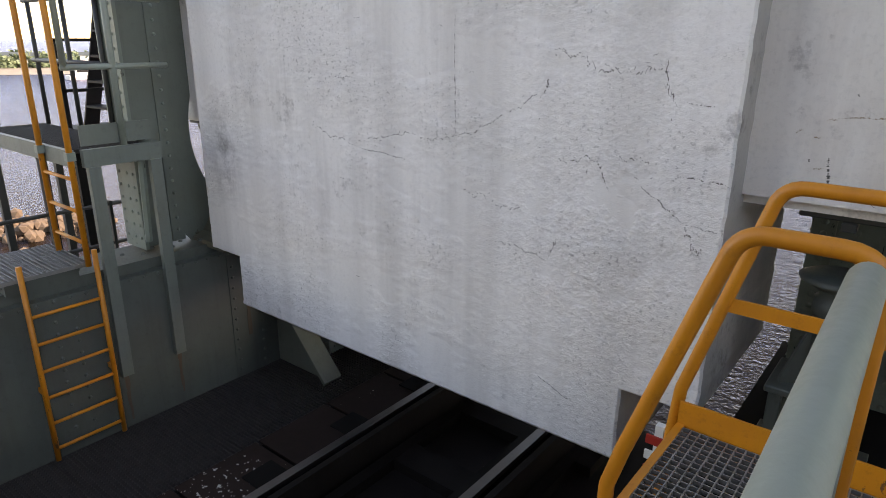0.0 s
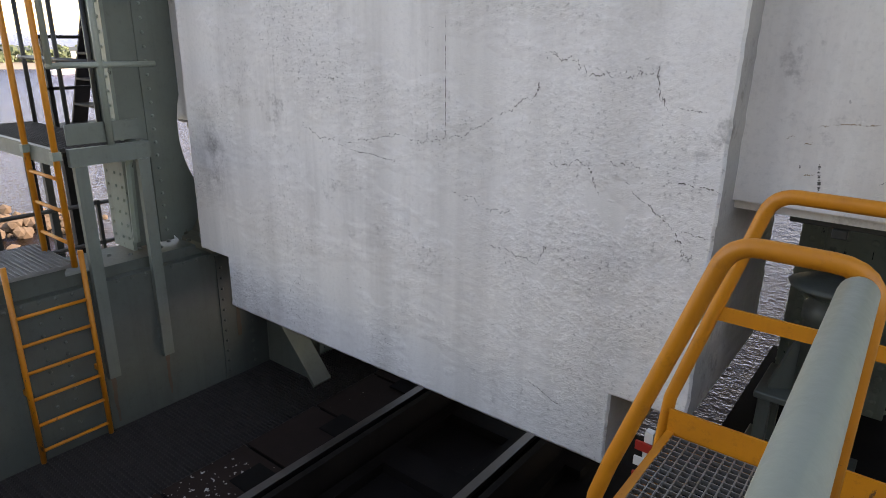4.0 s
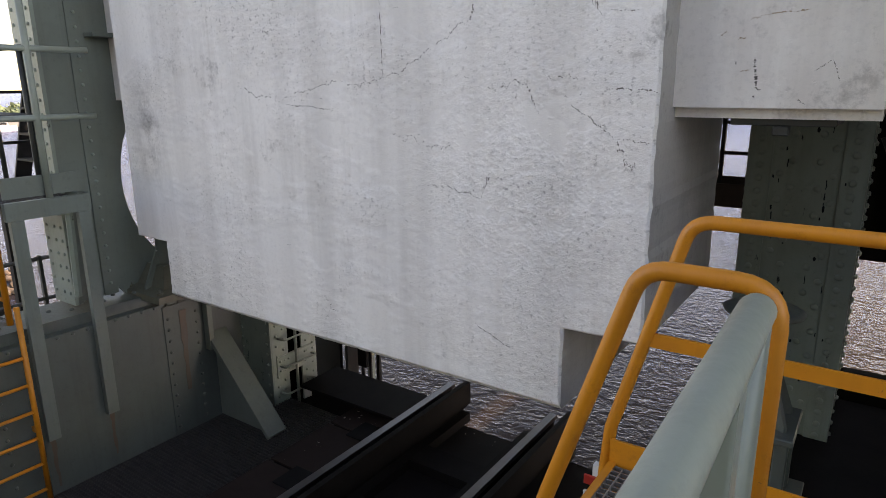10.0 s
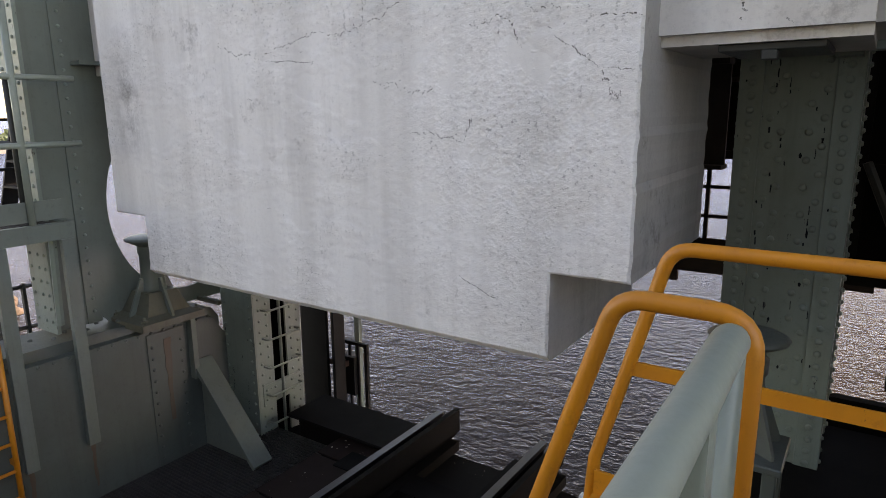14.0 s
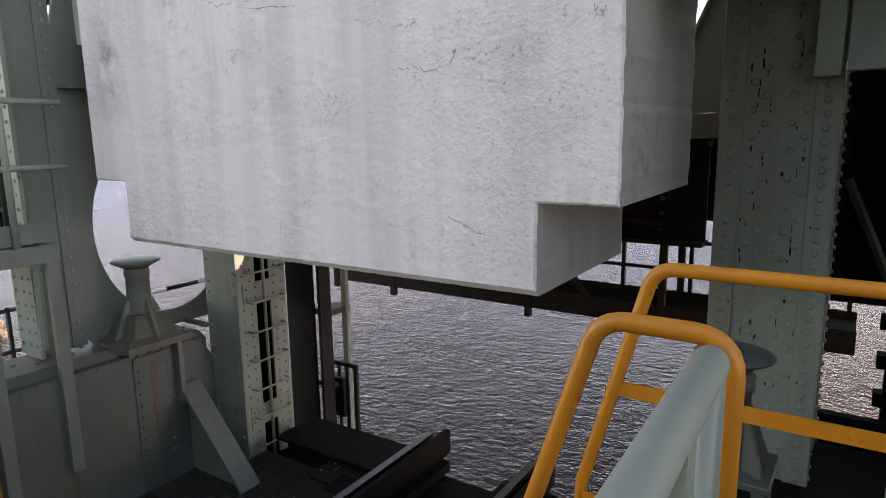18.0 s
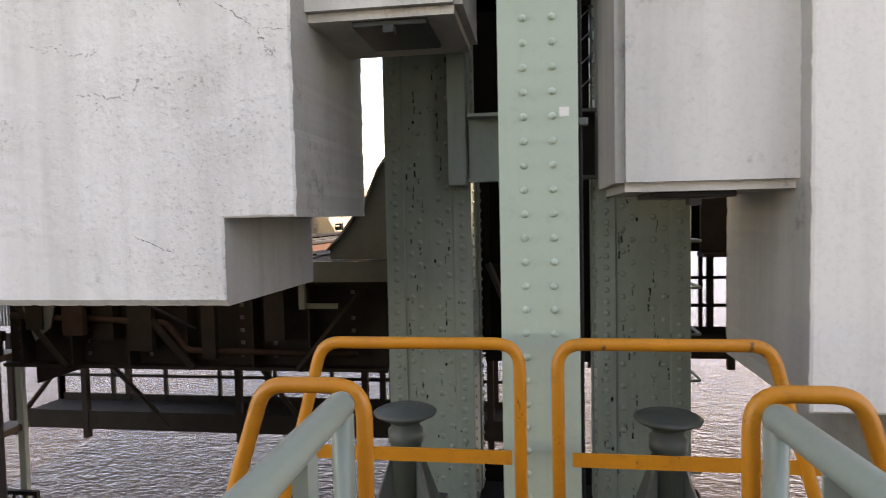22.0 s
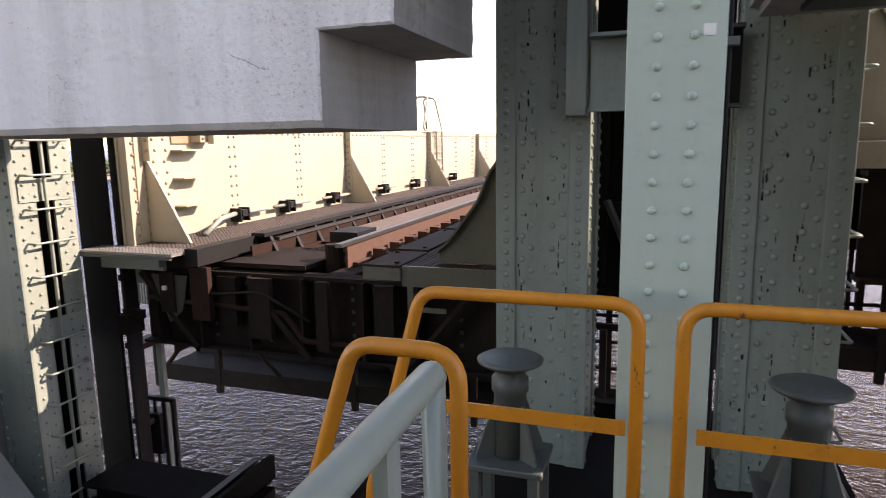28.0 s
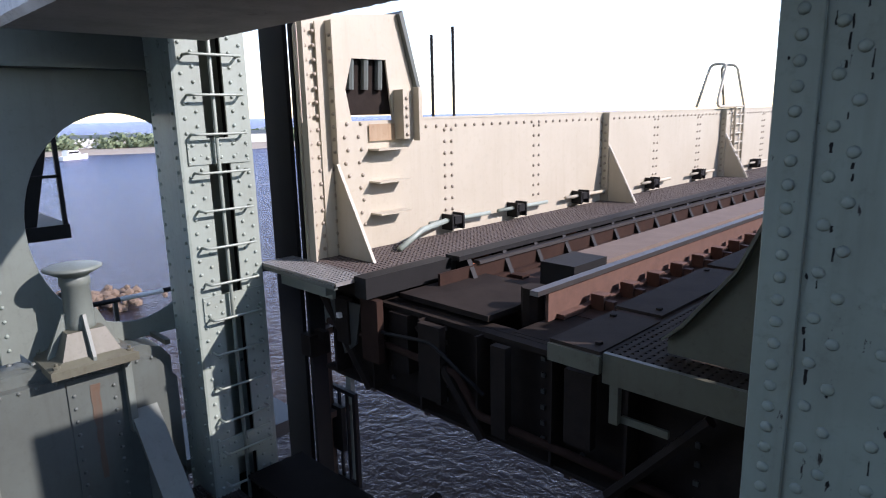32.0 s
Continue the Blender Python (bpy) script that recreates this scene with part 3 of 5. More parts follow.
# ---- tower steel ----
def column(x0, x1, y0, y1, z0, z1, label, material):
    """A riveted box column with edge angles on its front."""
    top = thing("tower_column", label, "column")
    part("web", boxes((x0, x1, y0, y1, z0, z1)), material, top)
    for xa, xb in ((x0 - 0.012, x0 + 0.115), (x1 - 0.115, x1 + 0.012)):
        part("angle", boxes((xa, xb, y0 - 0.014, y0 + 0.12, z0, z1), bevel=0.004), material, top)
    for xa, xb in ((x0 - 0.012, x0 + 0.1), (x1 - 0.1, x1 + 0.014)):
        part("rear_angle", boxes((xa, xb, y1 - 0.1, y1 + 0.014, z0, z1)), material, top)
    rivets([(x1 + 0.014, y1 - 0.045, z0 + 0.074 * k) for k in range(int((z1 - z0) / 0.074))], "+x", material, top, 0.017)
    pts, side = [], []
    w = x1 - x0
    z, k = z0 + 0.05, 0
    while z < z1:
        pts += [(x0 + 0.055, y0 - 0.014, z), (x1 - 0.055, y0 - 0.014, z)]
        pts += [(x0 + w * f, y0, z + 0.03) for f in ((0.385, 0.62) if k % 2 else (0.28, 0.735))]
        side += [(x1 + 0.012, y0 + 0.05, z), (x0 - 0.012, y0 + 0.05, z)]
        z += 0.074
        k += 1
    rnd = random.Random(int(abs(x0) * 100))
    bm = bmesh.new()
    web = [p for p in pts if p[1] == y0 and -0.8 < p[2] < 2.9]
    for p in rnd.sample(web, 46):
        x, zz = p[0] + rnd.choice((-0.024, 0.024, 0.0)), p[2] + rnd.uniform(-0.05, 0.02)
        for _ in range(rnd.choice((1, 1, 2, 3))):
            hh, ww = rnd.uniform(0.012, 0.055), rnd.uniform(0.003, 0.0085)
            lo = [bm.verts.new((x + ww * rnd.uniform(-1, -0.2), y0 - 0.0012, zz - hh * f)) for f in (0, 0.3, 0.7, 1)]
            hi = [bm.verts.new((x + ww * rnd.uniform(0.2, 1), y0 - 0.0012, zz - hh * f)) for f in (0, 0.3, 0.7, 1)]
            for q in range(3):
                bm.faces.new((lo[q], lo[q + 1], hi[q + 1], hi[q]))
            zz -= hh + rnd.uniform(0.0, 0.03)
            x += rnd.uniform(-0.006, 0.006)
    for p in rnd.sample(pts, 60):
        ww = rnd.uniform(0.006, 0.016)
        x, zz, yy = p[0] + rnd.choice((-0.03, 0.03)), p[2] + rnd.uniform(-0.03, 0.03), p[1] - 0.0012
        ring = [bm.verts.new((x + ww * rnd.uniform(0.3, 0.7) * math.cos(q), yy, zz + ww * rnd.uniform(0.6, 1.5) * math.sin(q))) for q in (0, 1, 2.1, 3.1, 4.2, 5.3)]
        bm.faces.new(ring[::-1])
    tagged(part("paint_chips", bm, M_BLACK, top, "dark chips where the paint has flaked off"), kind="stuff")
    near = [p for p in pts if 0.2 < p[2] < 2.9]
    rivet_pieces(near[:300], "-y", material, top, 0.0205, 0.5)
    rivets([p for p in pts if not 0.2 < p[2] < 2.9], "-y", material, top, 0.0205, tall=0.5)
    rivets([p for p in side if p[0] > (x0 + x1) / 2], "+x", material, top, 0.014)
    rivets([p for p in side if p[0] < (x0 + x1) / 2], "-x", material, top, 0.014)
    return top


column(-1.02, -0.455, 4.66, 5.25, -2.2, TOP, "grey-green riveted steel tower column with chipped paint and rust runs", M_GREEN)
column_b = column(0.38, 0.95, 4.66, 5.12, -2.2, TOP, "grey-green riveted steel tower column with flaking paint and side rungs", M_GREEN)
for k in range(16):
    z = -1.3 + 0.31 * k
    part("rung", tube(bmesh.new(), bent([(0.96, 4.76, z), (1.05, 4.76, z), (1.05, 5.02, z), (0.96, 5.02, z)], 0.03, 3), 0.011, 6), M_GREEN, column_b, smooth=True)


def central_post():
    top = thing("tower_post", "pale green riveted steel post behind the yellow railing", "column")
    part("front_plate", boxes((-0.165, 0.165, 3.1, 3.125, -2.2, TOP), bevel=0.003), M_LGREEN, top)
    for s in (-1, 1):
        part("side_plate", boxes((s * 0.15 - 0.01, s * 0.15 + 0.01, 3.125, 3.40, -2.2, TOP)), M_LGREEN, top)
    part("sticker", boxes((0.088, 0.128, 3.0975, 3.1, 2.085, 2.125)), M_WHITE, top, "small white square sticker")
    places = [(x, 3.1, -1.97 + 0.1015 * i) for i in range(100) for x in (-0.06, 0.06)]
    rivet_pieces(places, "-y", M_LGREEN, top, 0.0165)
    part("cable", tube(bmesh.new(), [(0.175, 3.14, -2.0), (0.175, 3.14, 8.0)], 0.009), M_BLACK, top)
    for z in (0.3, 1.1, 2.05, 2.9):
        part("cable_clip", boxes((0.165, 0.205, 3.11, 3.15, z, z + 0.03), bevel=0.003), M_GREY, top)
    return top


central_post()


def cross_frame():
    top = thing("tower_cross_beam", "grey-green channel beam between the tower columns with a dark lattice under it", "beam")
    part("web", boxes((-0.44, -0.05, 4.55, 4.57, 1.92, 2.32)), M_GREEN, top)
    # right half of the same beam, its shade painted as near-black web and flanges
    part("shaded_web", boxes((-0.05, 0.36, 4.56, 4.58, 1.92, 2.32)), M_DARK, top)
    for z in (1.90, 2.31):
        part("flange", boxes((-0.44, -0.05, 4.44, 4.57, z, z + 0.02)), M_GREEN, top)
        part("flange", boxes((-0.045, 0.36, 4.44, 4.57, z, z + 0.02)), M_GREYD, top)
    part("stiffener", boxes((-0.58, -0.46, 4.52, 4.65, 1.88, 4.5), bevel=0.004), M_GREEN, top)
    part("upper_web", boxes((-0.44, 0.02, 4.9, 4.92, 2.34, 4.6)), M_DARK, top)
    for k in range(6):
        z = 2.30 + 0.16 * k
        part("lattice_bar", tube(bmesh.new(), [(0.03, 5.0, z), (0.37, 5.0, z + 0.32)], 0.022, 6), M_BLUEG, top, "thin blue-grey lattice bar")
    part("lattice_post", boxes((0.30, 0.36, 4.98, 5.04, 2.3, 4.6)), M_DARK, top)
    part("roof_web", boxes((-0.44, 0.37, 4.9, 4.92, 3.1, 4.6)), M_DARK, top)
    return top


cross_frame()


def rear_lattice():
    """Dark guide framing behind the columns, with a toothed rack edge."""
    top = thing("guide_frame", "dark steel guide frame with a toothed rack between the tower columns", "frame")
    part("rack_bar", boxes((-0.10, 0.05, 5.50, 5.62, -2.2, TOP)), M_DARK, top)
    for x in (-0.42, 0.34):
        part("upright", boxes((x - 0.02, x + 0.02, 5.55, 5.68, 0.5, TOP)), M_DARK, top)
    # added near-black sheets stand in for the darkness behind the columns
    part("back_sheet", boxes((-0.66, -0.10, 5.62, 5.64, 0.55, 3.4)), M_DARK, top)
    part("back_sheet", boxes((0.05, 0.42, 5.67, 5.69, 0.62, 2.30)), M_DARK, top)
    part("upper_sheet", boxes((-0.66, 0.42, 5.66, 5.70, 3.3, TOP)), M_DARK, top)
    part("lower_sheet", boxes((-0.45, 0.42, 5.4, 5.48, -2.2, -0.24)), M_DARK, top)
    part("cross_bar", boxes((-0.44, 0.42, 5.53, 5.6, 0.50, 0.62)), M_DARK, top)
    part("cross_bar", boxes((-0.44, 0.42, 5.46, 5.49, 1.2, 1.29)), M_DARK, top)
    part("diagonal", tube(bmesh.new(), [(-0.40, 5.46, 1.3), (-0.1, 5.46, 0.6)], 0.03, 6), M_GREYD, top)
    for k in range(12):
        z = -0.22 + k * 0.26
        part("rack_tooth", boxes((0.05, 0.10, 5.51, 5.61, z, z + 0.10)), M_DARK, top)
        part("rack_tooth", boxes((-0.15, -0.10, 5.51, 5.61, z + 0.05, z + 0.14)), M_DARK, top)
    return top


rear_lattice()


def buffer(x, y, z, r=0.18, group="landing buffers"):
    """A mushroom-headed landing buffer on a framed pedestal. z: the top of its head."""
    top = thing("landing_buffer", "grey steel landing buffer with a mushroom head on a pedestal", "buffer", group, at=(x, y, z))
    k = r / 0.18
    part("head", lathe(bmesh.new(), [(0.02, -0.085), (0.09, -0.075), (r * 0.97, -0.03), (r, -0.018), (r * 0.85, -0.004), (0.02, 0.004)], 0, 0, 32), M_GREY, top, smooth=True)
    part("stem", lathe(bmesh.new(), [(0.088 * k, -0.56), (0.088 * k, -0.20), (0.10 * k, -0.19), (0.10 * k, -0.12), (0.082 * k, -0.11), (0.082 * k, -0.07)], 0, 0, 24), M_GREY, top, smooth=True)
    part("base_plate", boxes((-0.21, 0.21, -0.19, 0.19, -0.60, -0.565), bevel=0.006), M_GREY, top)
    for a, b in ((-1, -1), (1, -1), (-1, 1), (1, 1)):
        bm = bmesh.new()
        prism(bm, [(0.07 * k, -0.26), (0.095 * k, -0.26), (0.20, -0.54), (0.20, -0.565), (0.07 * k, -0.565)], "y", -0.009, 0.009)
        bmesh.ops.rotate(bm, verts=bm.verts[:], cent=(0, 0, 0), matrix=Matrix.Rotation(math.atan2(b * 0.7, a), 3, "Z"))
        part("rib", bm, M_GREY, top)
        part("leg", boxes((a * 0.16 - 0.03, a * 0.16 + 0.03, b * 0.14 - 0.03, b * 0.14 + 0.03, -0.98, -0.60), bevel=0.006), M_GREY, top)
    part("foot_plate", boxes((-0.26, 0.26, -0.22, 0.22, -1.0, -0.98), bevel=0.004), M_GREY, top)
    return top


buffer(-0.765, 3.89, 0.60)
buffer(0.672, 3.89, 0.60)


def girder_buffer(s):
    """A taller buffer on a flared casting that stands on the end of the outer girder."""
    top = thing("landing_buffer", "grey steel landing buffer on a flared casting at the girder's end", "buffer", "outer landing buffers", at=(s * 5.54, 3.80, 0.60))
    part("head", lathe(bmesh.new(), [(0.02, -0.09), (0.10, -0.08), (0.195, -0.03), (0.20, -0.018), (0.17, -0.004), (0.02, 0.004)], 0, 0, 32), M_GREYL, top, smooth=True)
    part("stem", lathe(bmesh.new(), [(0.105, -0.50), (0.10, -0.44), (0.095, -0.16), (0.105, -0.15), (0.105, -0.10), (0.095, -0.07)], 0, 0, 24), M_GREYL, top, smooth=True)
    bm = bmesh.new()
    rings = [[bm.verts.new((w * a, d * b, z)) for a, b in ((-1, -1), (1, -1), (1, 1), (-1, 1))] for w, d, z in ((0.27, 0.30, -0.76), (0.27, 0.30, -0.70), (0.20, 0.20, -0.66), (0.13, 0.13, -0.48))]
    for p, q in zip(rings, rings[1:]):
        for k in range(4):
            bm.faces.new((p[k], p[(k + 1) % 4], q[(k + 1) % 4], q[k]))
    bm.faces.new(rings[0][::-1])
    bm.faces.new(rings[-1])
    part("casting", bm, M_GREYM, top, "mossy flared casting")
    for a in (0, 90, 180, 270):
        bm = prism(bmesh.new(), [(0.09, -0.36), (0.12, -0.36), (0.25, -0.66), (0.25, -0.70), (0.09, -0.70)], "y", -0.012, 0.012)
        bmesh.ops.rotate(bm, verts=bm.verts[:], cent=(0, 0, 0), matrix=Matrix.Rotation(radians(a), 3, "Z"))
        part("rib", bm, M_GREYL, top)
    for a, b in ((-1, -1), (1, -1), (-1, 1), (1, 1)):
        part("bolt", lathe(bmesh.new(), [(0.028, -0.70), (0.028, -0.67), (0.012, -0.665), (0.012, -0.645)], a * 0.22, b * 0.25, 8), M_GREYM, top)
    return top


girder_buffer(-1)
girder_buffer(1)


def window_column(s):
    """The outer column: a plain front and an open inner face with batten plates and a rung ladder."""
    top = thing("tower_column", "grey-green lattice tower column with batten plates and rungs", "column", "outer tower columns")
    u0, u1, y0, y1, z0, z1 = 5.14, 5.60, 4.52, 5.12, -2.6, TOP
    part("front_plate", sx(s, (u0, u1, y0, y0 + 0.02, z0, z1)), M_GREEN, top)
    part("outer_plate", sx(s, (u1 - 0.02, u1, y0 + 0.02, y1, z0, z1)), M_GREEN, top)
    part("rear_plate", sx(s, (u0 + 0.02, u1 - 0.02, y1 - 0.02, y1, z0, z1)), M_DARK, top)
    # strips and battens paler than the front, the light they catch painted in
    for a, b in ((y0 + 0.02, y0 + 0.22), (y1 - 0.20, y1)):
        part("edge_strip", sx(s, (u0, u0 + 0.02, a, b, z0, z1)), M_CREAM2, top)
    mid = (y0 + 0.22, y1 - 0.20)
    k = 0
    z = -2.46
    pts = []
    while z < z1:
        part("batten_plate", sx(s, (u0 - 0.012, u0 + 0.012, y0 + 0.06, y1 - 0.03, z, z + 0.20)), M_CREAM2, top)
        for a in range(5):
            for b in range(2):
                pts.append((s * (u0 - 0.012), y0 + 0.10 + a * 0.11, z + 0.05 + b * 0.10))
        z += 1.25
    z = z0 + 0.06
    while z < z1:
        pts += [(s * u0, y0 + 0.07, z), (s * u0, y0 + 0.16, z + 0.05), (s * u0, y1 - 0.05, z), (s * u0, y1 - 0.14, z + 0.05)]
        z += 0.11
    rivets(pts, "-x" if s > 0 else "+x", M_CREAM2, top, 0.015, tall=1.2)
    rivets([(s * x, y0, -2.5 + 0.11 * i) for i in range(100) for x in (u0 + 0.05, u1 - 0.05)], "-y", M_GREEN, top, 0.015, tall=1.2)
    z = -2.276
    while z < 5.0:
        bm = bmesh.new()
        tube(bm, bent([(s * u0, y0 + 0.10, z), (s * (u0 - 0.09), y0 + 0.10, z), (s * (u0 - 0.09), y1 - 0.08, z), (s * u0, y1 - 0.08, z)], 0.03, 3), 0.011, 6)
        part("rung", bm, M_RAILG, top, smooth=True)
        z += 0.292
    part("conduit", tube(bmesh.new(), [(s * (u0 - 0.05), 4.80, -2.4), (s * (u0 - 0.05), 4.80, 5.0)], 0.016, 8), M_RAILG, top, smooth=True)
    part("inner_pipe", tube(bmesh.new(), [(s * (u0 + 0.16), 4.76, -2.4), (s * (u0 + 0.16), 4.76, 5.0)], 0.03, 8), M_CREAM, top, smooth=True)
    return top


window_column(-1)
window_column(1)


def guide(s):
    """The dark guide channel behind the outer column and its cream light poles."""
    top = thing("span_guide", "dark steel guide channel with thin cream side poles", "guide", "span guides")
    part("channel", sx(s, (5.12, 5.5, 5.46, 5.50, -2.8, TOP)), M_BLACK, top)
    part("channel_lip", sx(s, (5.0, 5.04, 5.46, 5.62, -2.8, TOP)), M_BLACK, top)
    part("channel_lip", sx(s, (5.44, 5.5, 5.50, 5.62, -2.8, TOP)), M_BLACK, top)
    for u, y, m in ((5.10, 5.68, M_BRONZE), (5.00, 5.86, M_CREAM2)):
        part("pole", sx(s, (u, u + 0.07, y, y + 0.05, -3.0, 0.6)), m, top)
    for z in (-2.0, -1.15, -0.32, 0.4):
        part("clamp", sx(s, (5.02, 5.24, 5.62, 5.95, z, z + 0.06)), M_BRONZE, top)
    o = 0.25 if s < 0 else -0.1
    f = part("side_frame", sx(s, (o + 4.55, o + 4.59, 5.75, 5.79, -1.85, -0.88), (o + 4.94, o + 4.98, 5.75, 5.79, -1.85, -0.88), (o + 4.59, o + 4.94, 5.75, 5.79, -0.92, -0.88), (o + 4.59, o + 4.94, 5.75, 5.79, -1.85, -1.81)), M_BLACK, top, "dark steel frame with bars beside the guide")
    for u in (4.68, 4.80):
        part("bar", sx(s, (o + u, o + u + 0.03, 5.76, 5.78, -1.81, -0.92)), M_BLACK, f)
    part("lamp_box", sx(s, (o + 4.70, o + 4.90, 5.70, 5.75, -1.5, -1.05)), M_BLACK, f)
    return top


guide(-1)
guide(1)


# ---- fixed girders beside the tracks ----
def side_girder(s):
    top = thing("plate_girder", "grey riveted plate girder with a rounded end and rust runs", "girder", "outer fixed girders")
    u0, u1 = 5.45, 6.1
    bm = bmesh.new()
    prism(bm, [(-7.55, -2.4), (4.43, -2.4), (4.43, -0.30), (4.36, -0.20), (4.2, -0.14), (-7.55, -0.04)], "x", *sorted((s * u0, s * u1)))
    top_edges = [e for e in bm.edges if all(v.co.z > -0.35 for v in e.verts) and abs(e.verts[0].co.x - e.verts[1].co.x) < 1e-4]
    bmesh.ops.bevel(bm, geom=top_edges, offset=0.09, segments=4, affect="EDGES")
    body = part("body", bm, M_GREY, top, smooth=False)
    for y in (-4.0, -1.2, 1.3):
        part("stiffener", sx(s, (u0 - 0.05, u0, y, y + 0.012, -1.5, -0.2)), M_GREY, top)
    part("splice_plate", sx(s, (u0 - 0.012, u0, 3.62, 3.98, -1.5, -0.25)), M_GREY, top)
    pts = []
    for y in [(-3.0 + 0.115 * i) for i in range(64)]:
        pts.append((s * u0, y, -0.24))
    for i in range(12):
        pts += [(s * u0, y, -1.4 + 0.1 * i) for y in (2.16, 2.30)]
    for i in range(11):
        pts += [(s * (u0 - 0.012), y, -1.42 + 0.105 * i) for y in (3.66, 3.94)]
    rivets(pts, "-x" if s > 0 else "+x", M_GREY, top, 0.015)
    pts = [(s * (u0 + 0.12 + 0.1 * (k % 2)), -2.0 + 0.13 * k, -0.06 - 0.0076 * (-2.0 + 0.13 * k + 9) + 0.062) for k in range(44)]
    rivets(pts, "+z", M_GREY, top, 0.02)
    for y, z0, z1, w in ((3.80, -1.10, -0.32, 0.05), (2.60, -1.45, -1.03, 0.03), (3.07, -1.40, -1.01, 0.03)):
        rnd = random.Random(int(y * 100))
        n = 9
        e = [(y + w * rnd.uniform(0.3, 1) * (1 - 0.6 * i / n), y - w * rnd.uniform(0.3, 1) * (1 - 0.6 * i / n), z1 + (z0 - z1) * i / n) for i in range(n + 1)]
        bm = bmesh.new()
        ring = [(p[0], p[2]) for p in e] + [(p[1], p[2]) for p in e[::-1]]
        prism(bm, ring, "x", *sorted((s * (u0 - 0.0125 - (0.003 if y > 3.6 else -0.012)), s * (u0 - 0.0121 + (0 if y > 3.6 else 0.0125)))))
        part("rust_run", bm, M_RUSTG, top, "faint brown rust run")
    # triangular gusset with a flange on its sloping edge
    tri = [(s * u0, -0.68), (s * 4.70, -1.5), (s * u0, -1.5)]
    g = part("gusset", prism(bmesh.new(), tri, "y", 4.12, 4.135), M_GREYL, top)
    bm = bmesh.new()
    n = Vector((0.82, 0, 0.75)).normalized() * 0.012
    prism(bm, [(s * u0, -0.66), (s * 4.68, -1.5), (s * 4.66, -1.47), (s * (u0 - 0.02), -0.62)], "y", 4.03, 4.24)
    part("gusset_flange", bm, M_GREYL, g)
    # ridge below the buffer, with a stained splash of rust beside it
    part("ridge", sx(s, (u0 - 0.07, u0, 4.02, 4.07, -0.78, -0.20)), M_GREYL, top)
    part("end_cover", sx(s, (u0 - 0.02, u1, 4.36, 4.40, -0.16, -0.12)), M_GREYM, top)
    return top


side_girder(-1)
side_girder(1)


def middle_girder():
    top = thing("plate_girder", "grey plate girder that carries the walkway", "girder")
    part("body", boxes((-0.62, 0.62, -7.5, 2.9, -2.4, -0.3), bevel=0.02), M_GREY, top)
    # end block, ribs and top plate near-black, painting in the recess's shade
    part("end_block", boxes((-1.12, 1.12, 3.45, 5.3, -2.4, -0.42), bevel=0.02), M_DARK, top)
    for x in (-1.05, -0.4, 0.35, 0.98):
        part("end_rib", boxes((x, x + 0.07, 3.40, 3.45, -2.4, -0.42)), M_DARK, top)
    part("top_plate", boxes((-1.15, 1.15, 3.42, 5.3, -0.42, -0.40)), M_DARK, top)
    return top


middle_girder()


def fixed_track(s):
    tag = "_1" if s < 0 else "_2"
    bm = sx(s, (0.95, 4.35, -7.55, 5.25, -1.62, -1.50))
    structure("track_deck" + tag, bm, M_DECK, "dark grimy steel deck plates with white droppings under the rails", "deck")
    structure("side_walk" + tag, grating(bmesh.new(), *sorted((s * 4.40, s * 5.44)), -3.0, 4.72, -1.5, 0.036, 0.03, 0.006, 0.036), M_GRATED, "soiled steel grating beside the fixed track", "floor")
    structure("side_walk_tray" + tag, sx(s, (4.36, 5.5, -7.55, 5.0, -1.75, -1.60)), M_DARK, "dark steel tray under the grating", "deck")
    for k, (u, a) in enumerate(((3.58, "outer"), (2.50, "inner"))):
        t = thing("rail", "worn steel running rail with a bright head and rusty foot", "rail", "rails of the fixed tracks")
        part("head", sx(s, (u - 0.034, u + 0.034, -7.55, 5.42, -1.235, -1.195)), M_RAIL, t)
        part("web", sx(s, (u - 0.010, u + 0.010, -7.55, 5.42, -1.36, -1.235)), M_DARK, t)
        part("foot", sx(s, (u - 0.07, u + 0.07, -7.55, 5.40, -1.385, -1.36)), M_DARK, t)
        part("guard", sx(s, (u - 0.16, u - 0.11, 1.0, 5.50, -1.40, -1.17), (u - 0.16, u - 0.03, 1.0, 5.44, -1.41, -1.385)), M_DARK, t, "dark angle-iron guard along the rail")
        part("bearer", sx(s, (u - 0.25, u + 0.25, -7.55, 5.35, -1.50, -1.41)), M_DARK, t)
    for k in range(9):
        y = -2.4 + 0.85 * k
        t = thing("sleeper", "dark oiled sleeper between the rails", "sleeper", "sleepers of the fixed tracks")
        part("timber", sx(s, (2.12, 4.05, y, y + 0.26, -1.5, -1.412)), M_DARK, t)
    for k in range(6):
        y = 0.9 + 0.72 * k
        t = thing("cover_plate", "rusty cover plate beside the rail with white droppings", "plate", "cover plates")
        part("plate", sx(s, (3.70, 4.34, y, y + 0.69, -1.44, -1.425)), M_PLATE, t)
        part("rim", sx(s, (3.72, 4.32, y + 0.02, y + 0.67, -1.50, -1.44)), M_DARK, t)
    t = thing("end_walk", "dark plate walk across the end of the fixed track", "plate", "end walks")
    part("plate", sx(s, (3.75, 5.0, 4.75, 5.28, -1.36, -1.33)), M_DARK, t)
    part("support", sx(s, (3.80, 4.95, 4.85, 5.2, -1.6, -1.36)), M_DARK, t)


fixed_track(-1)
fixed_track(1)


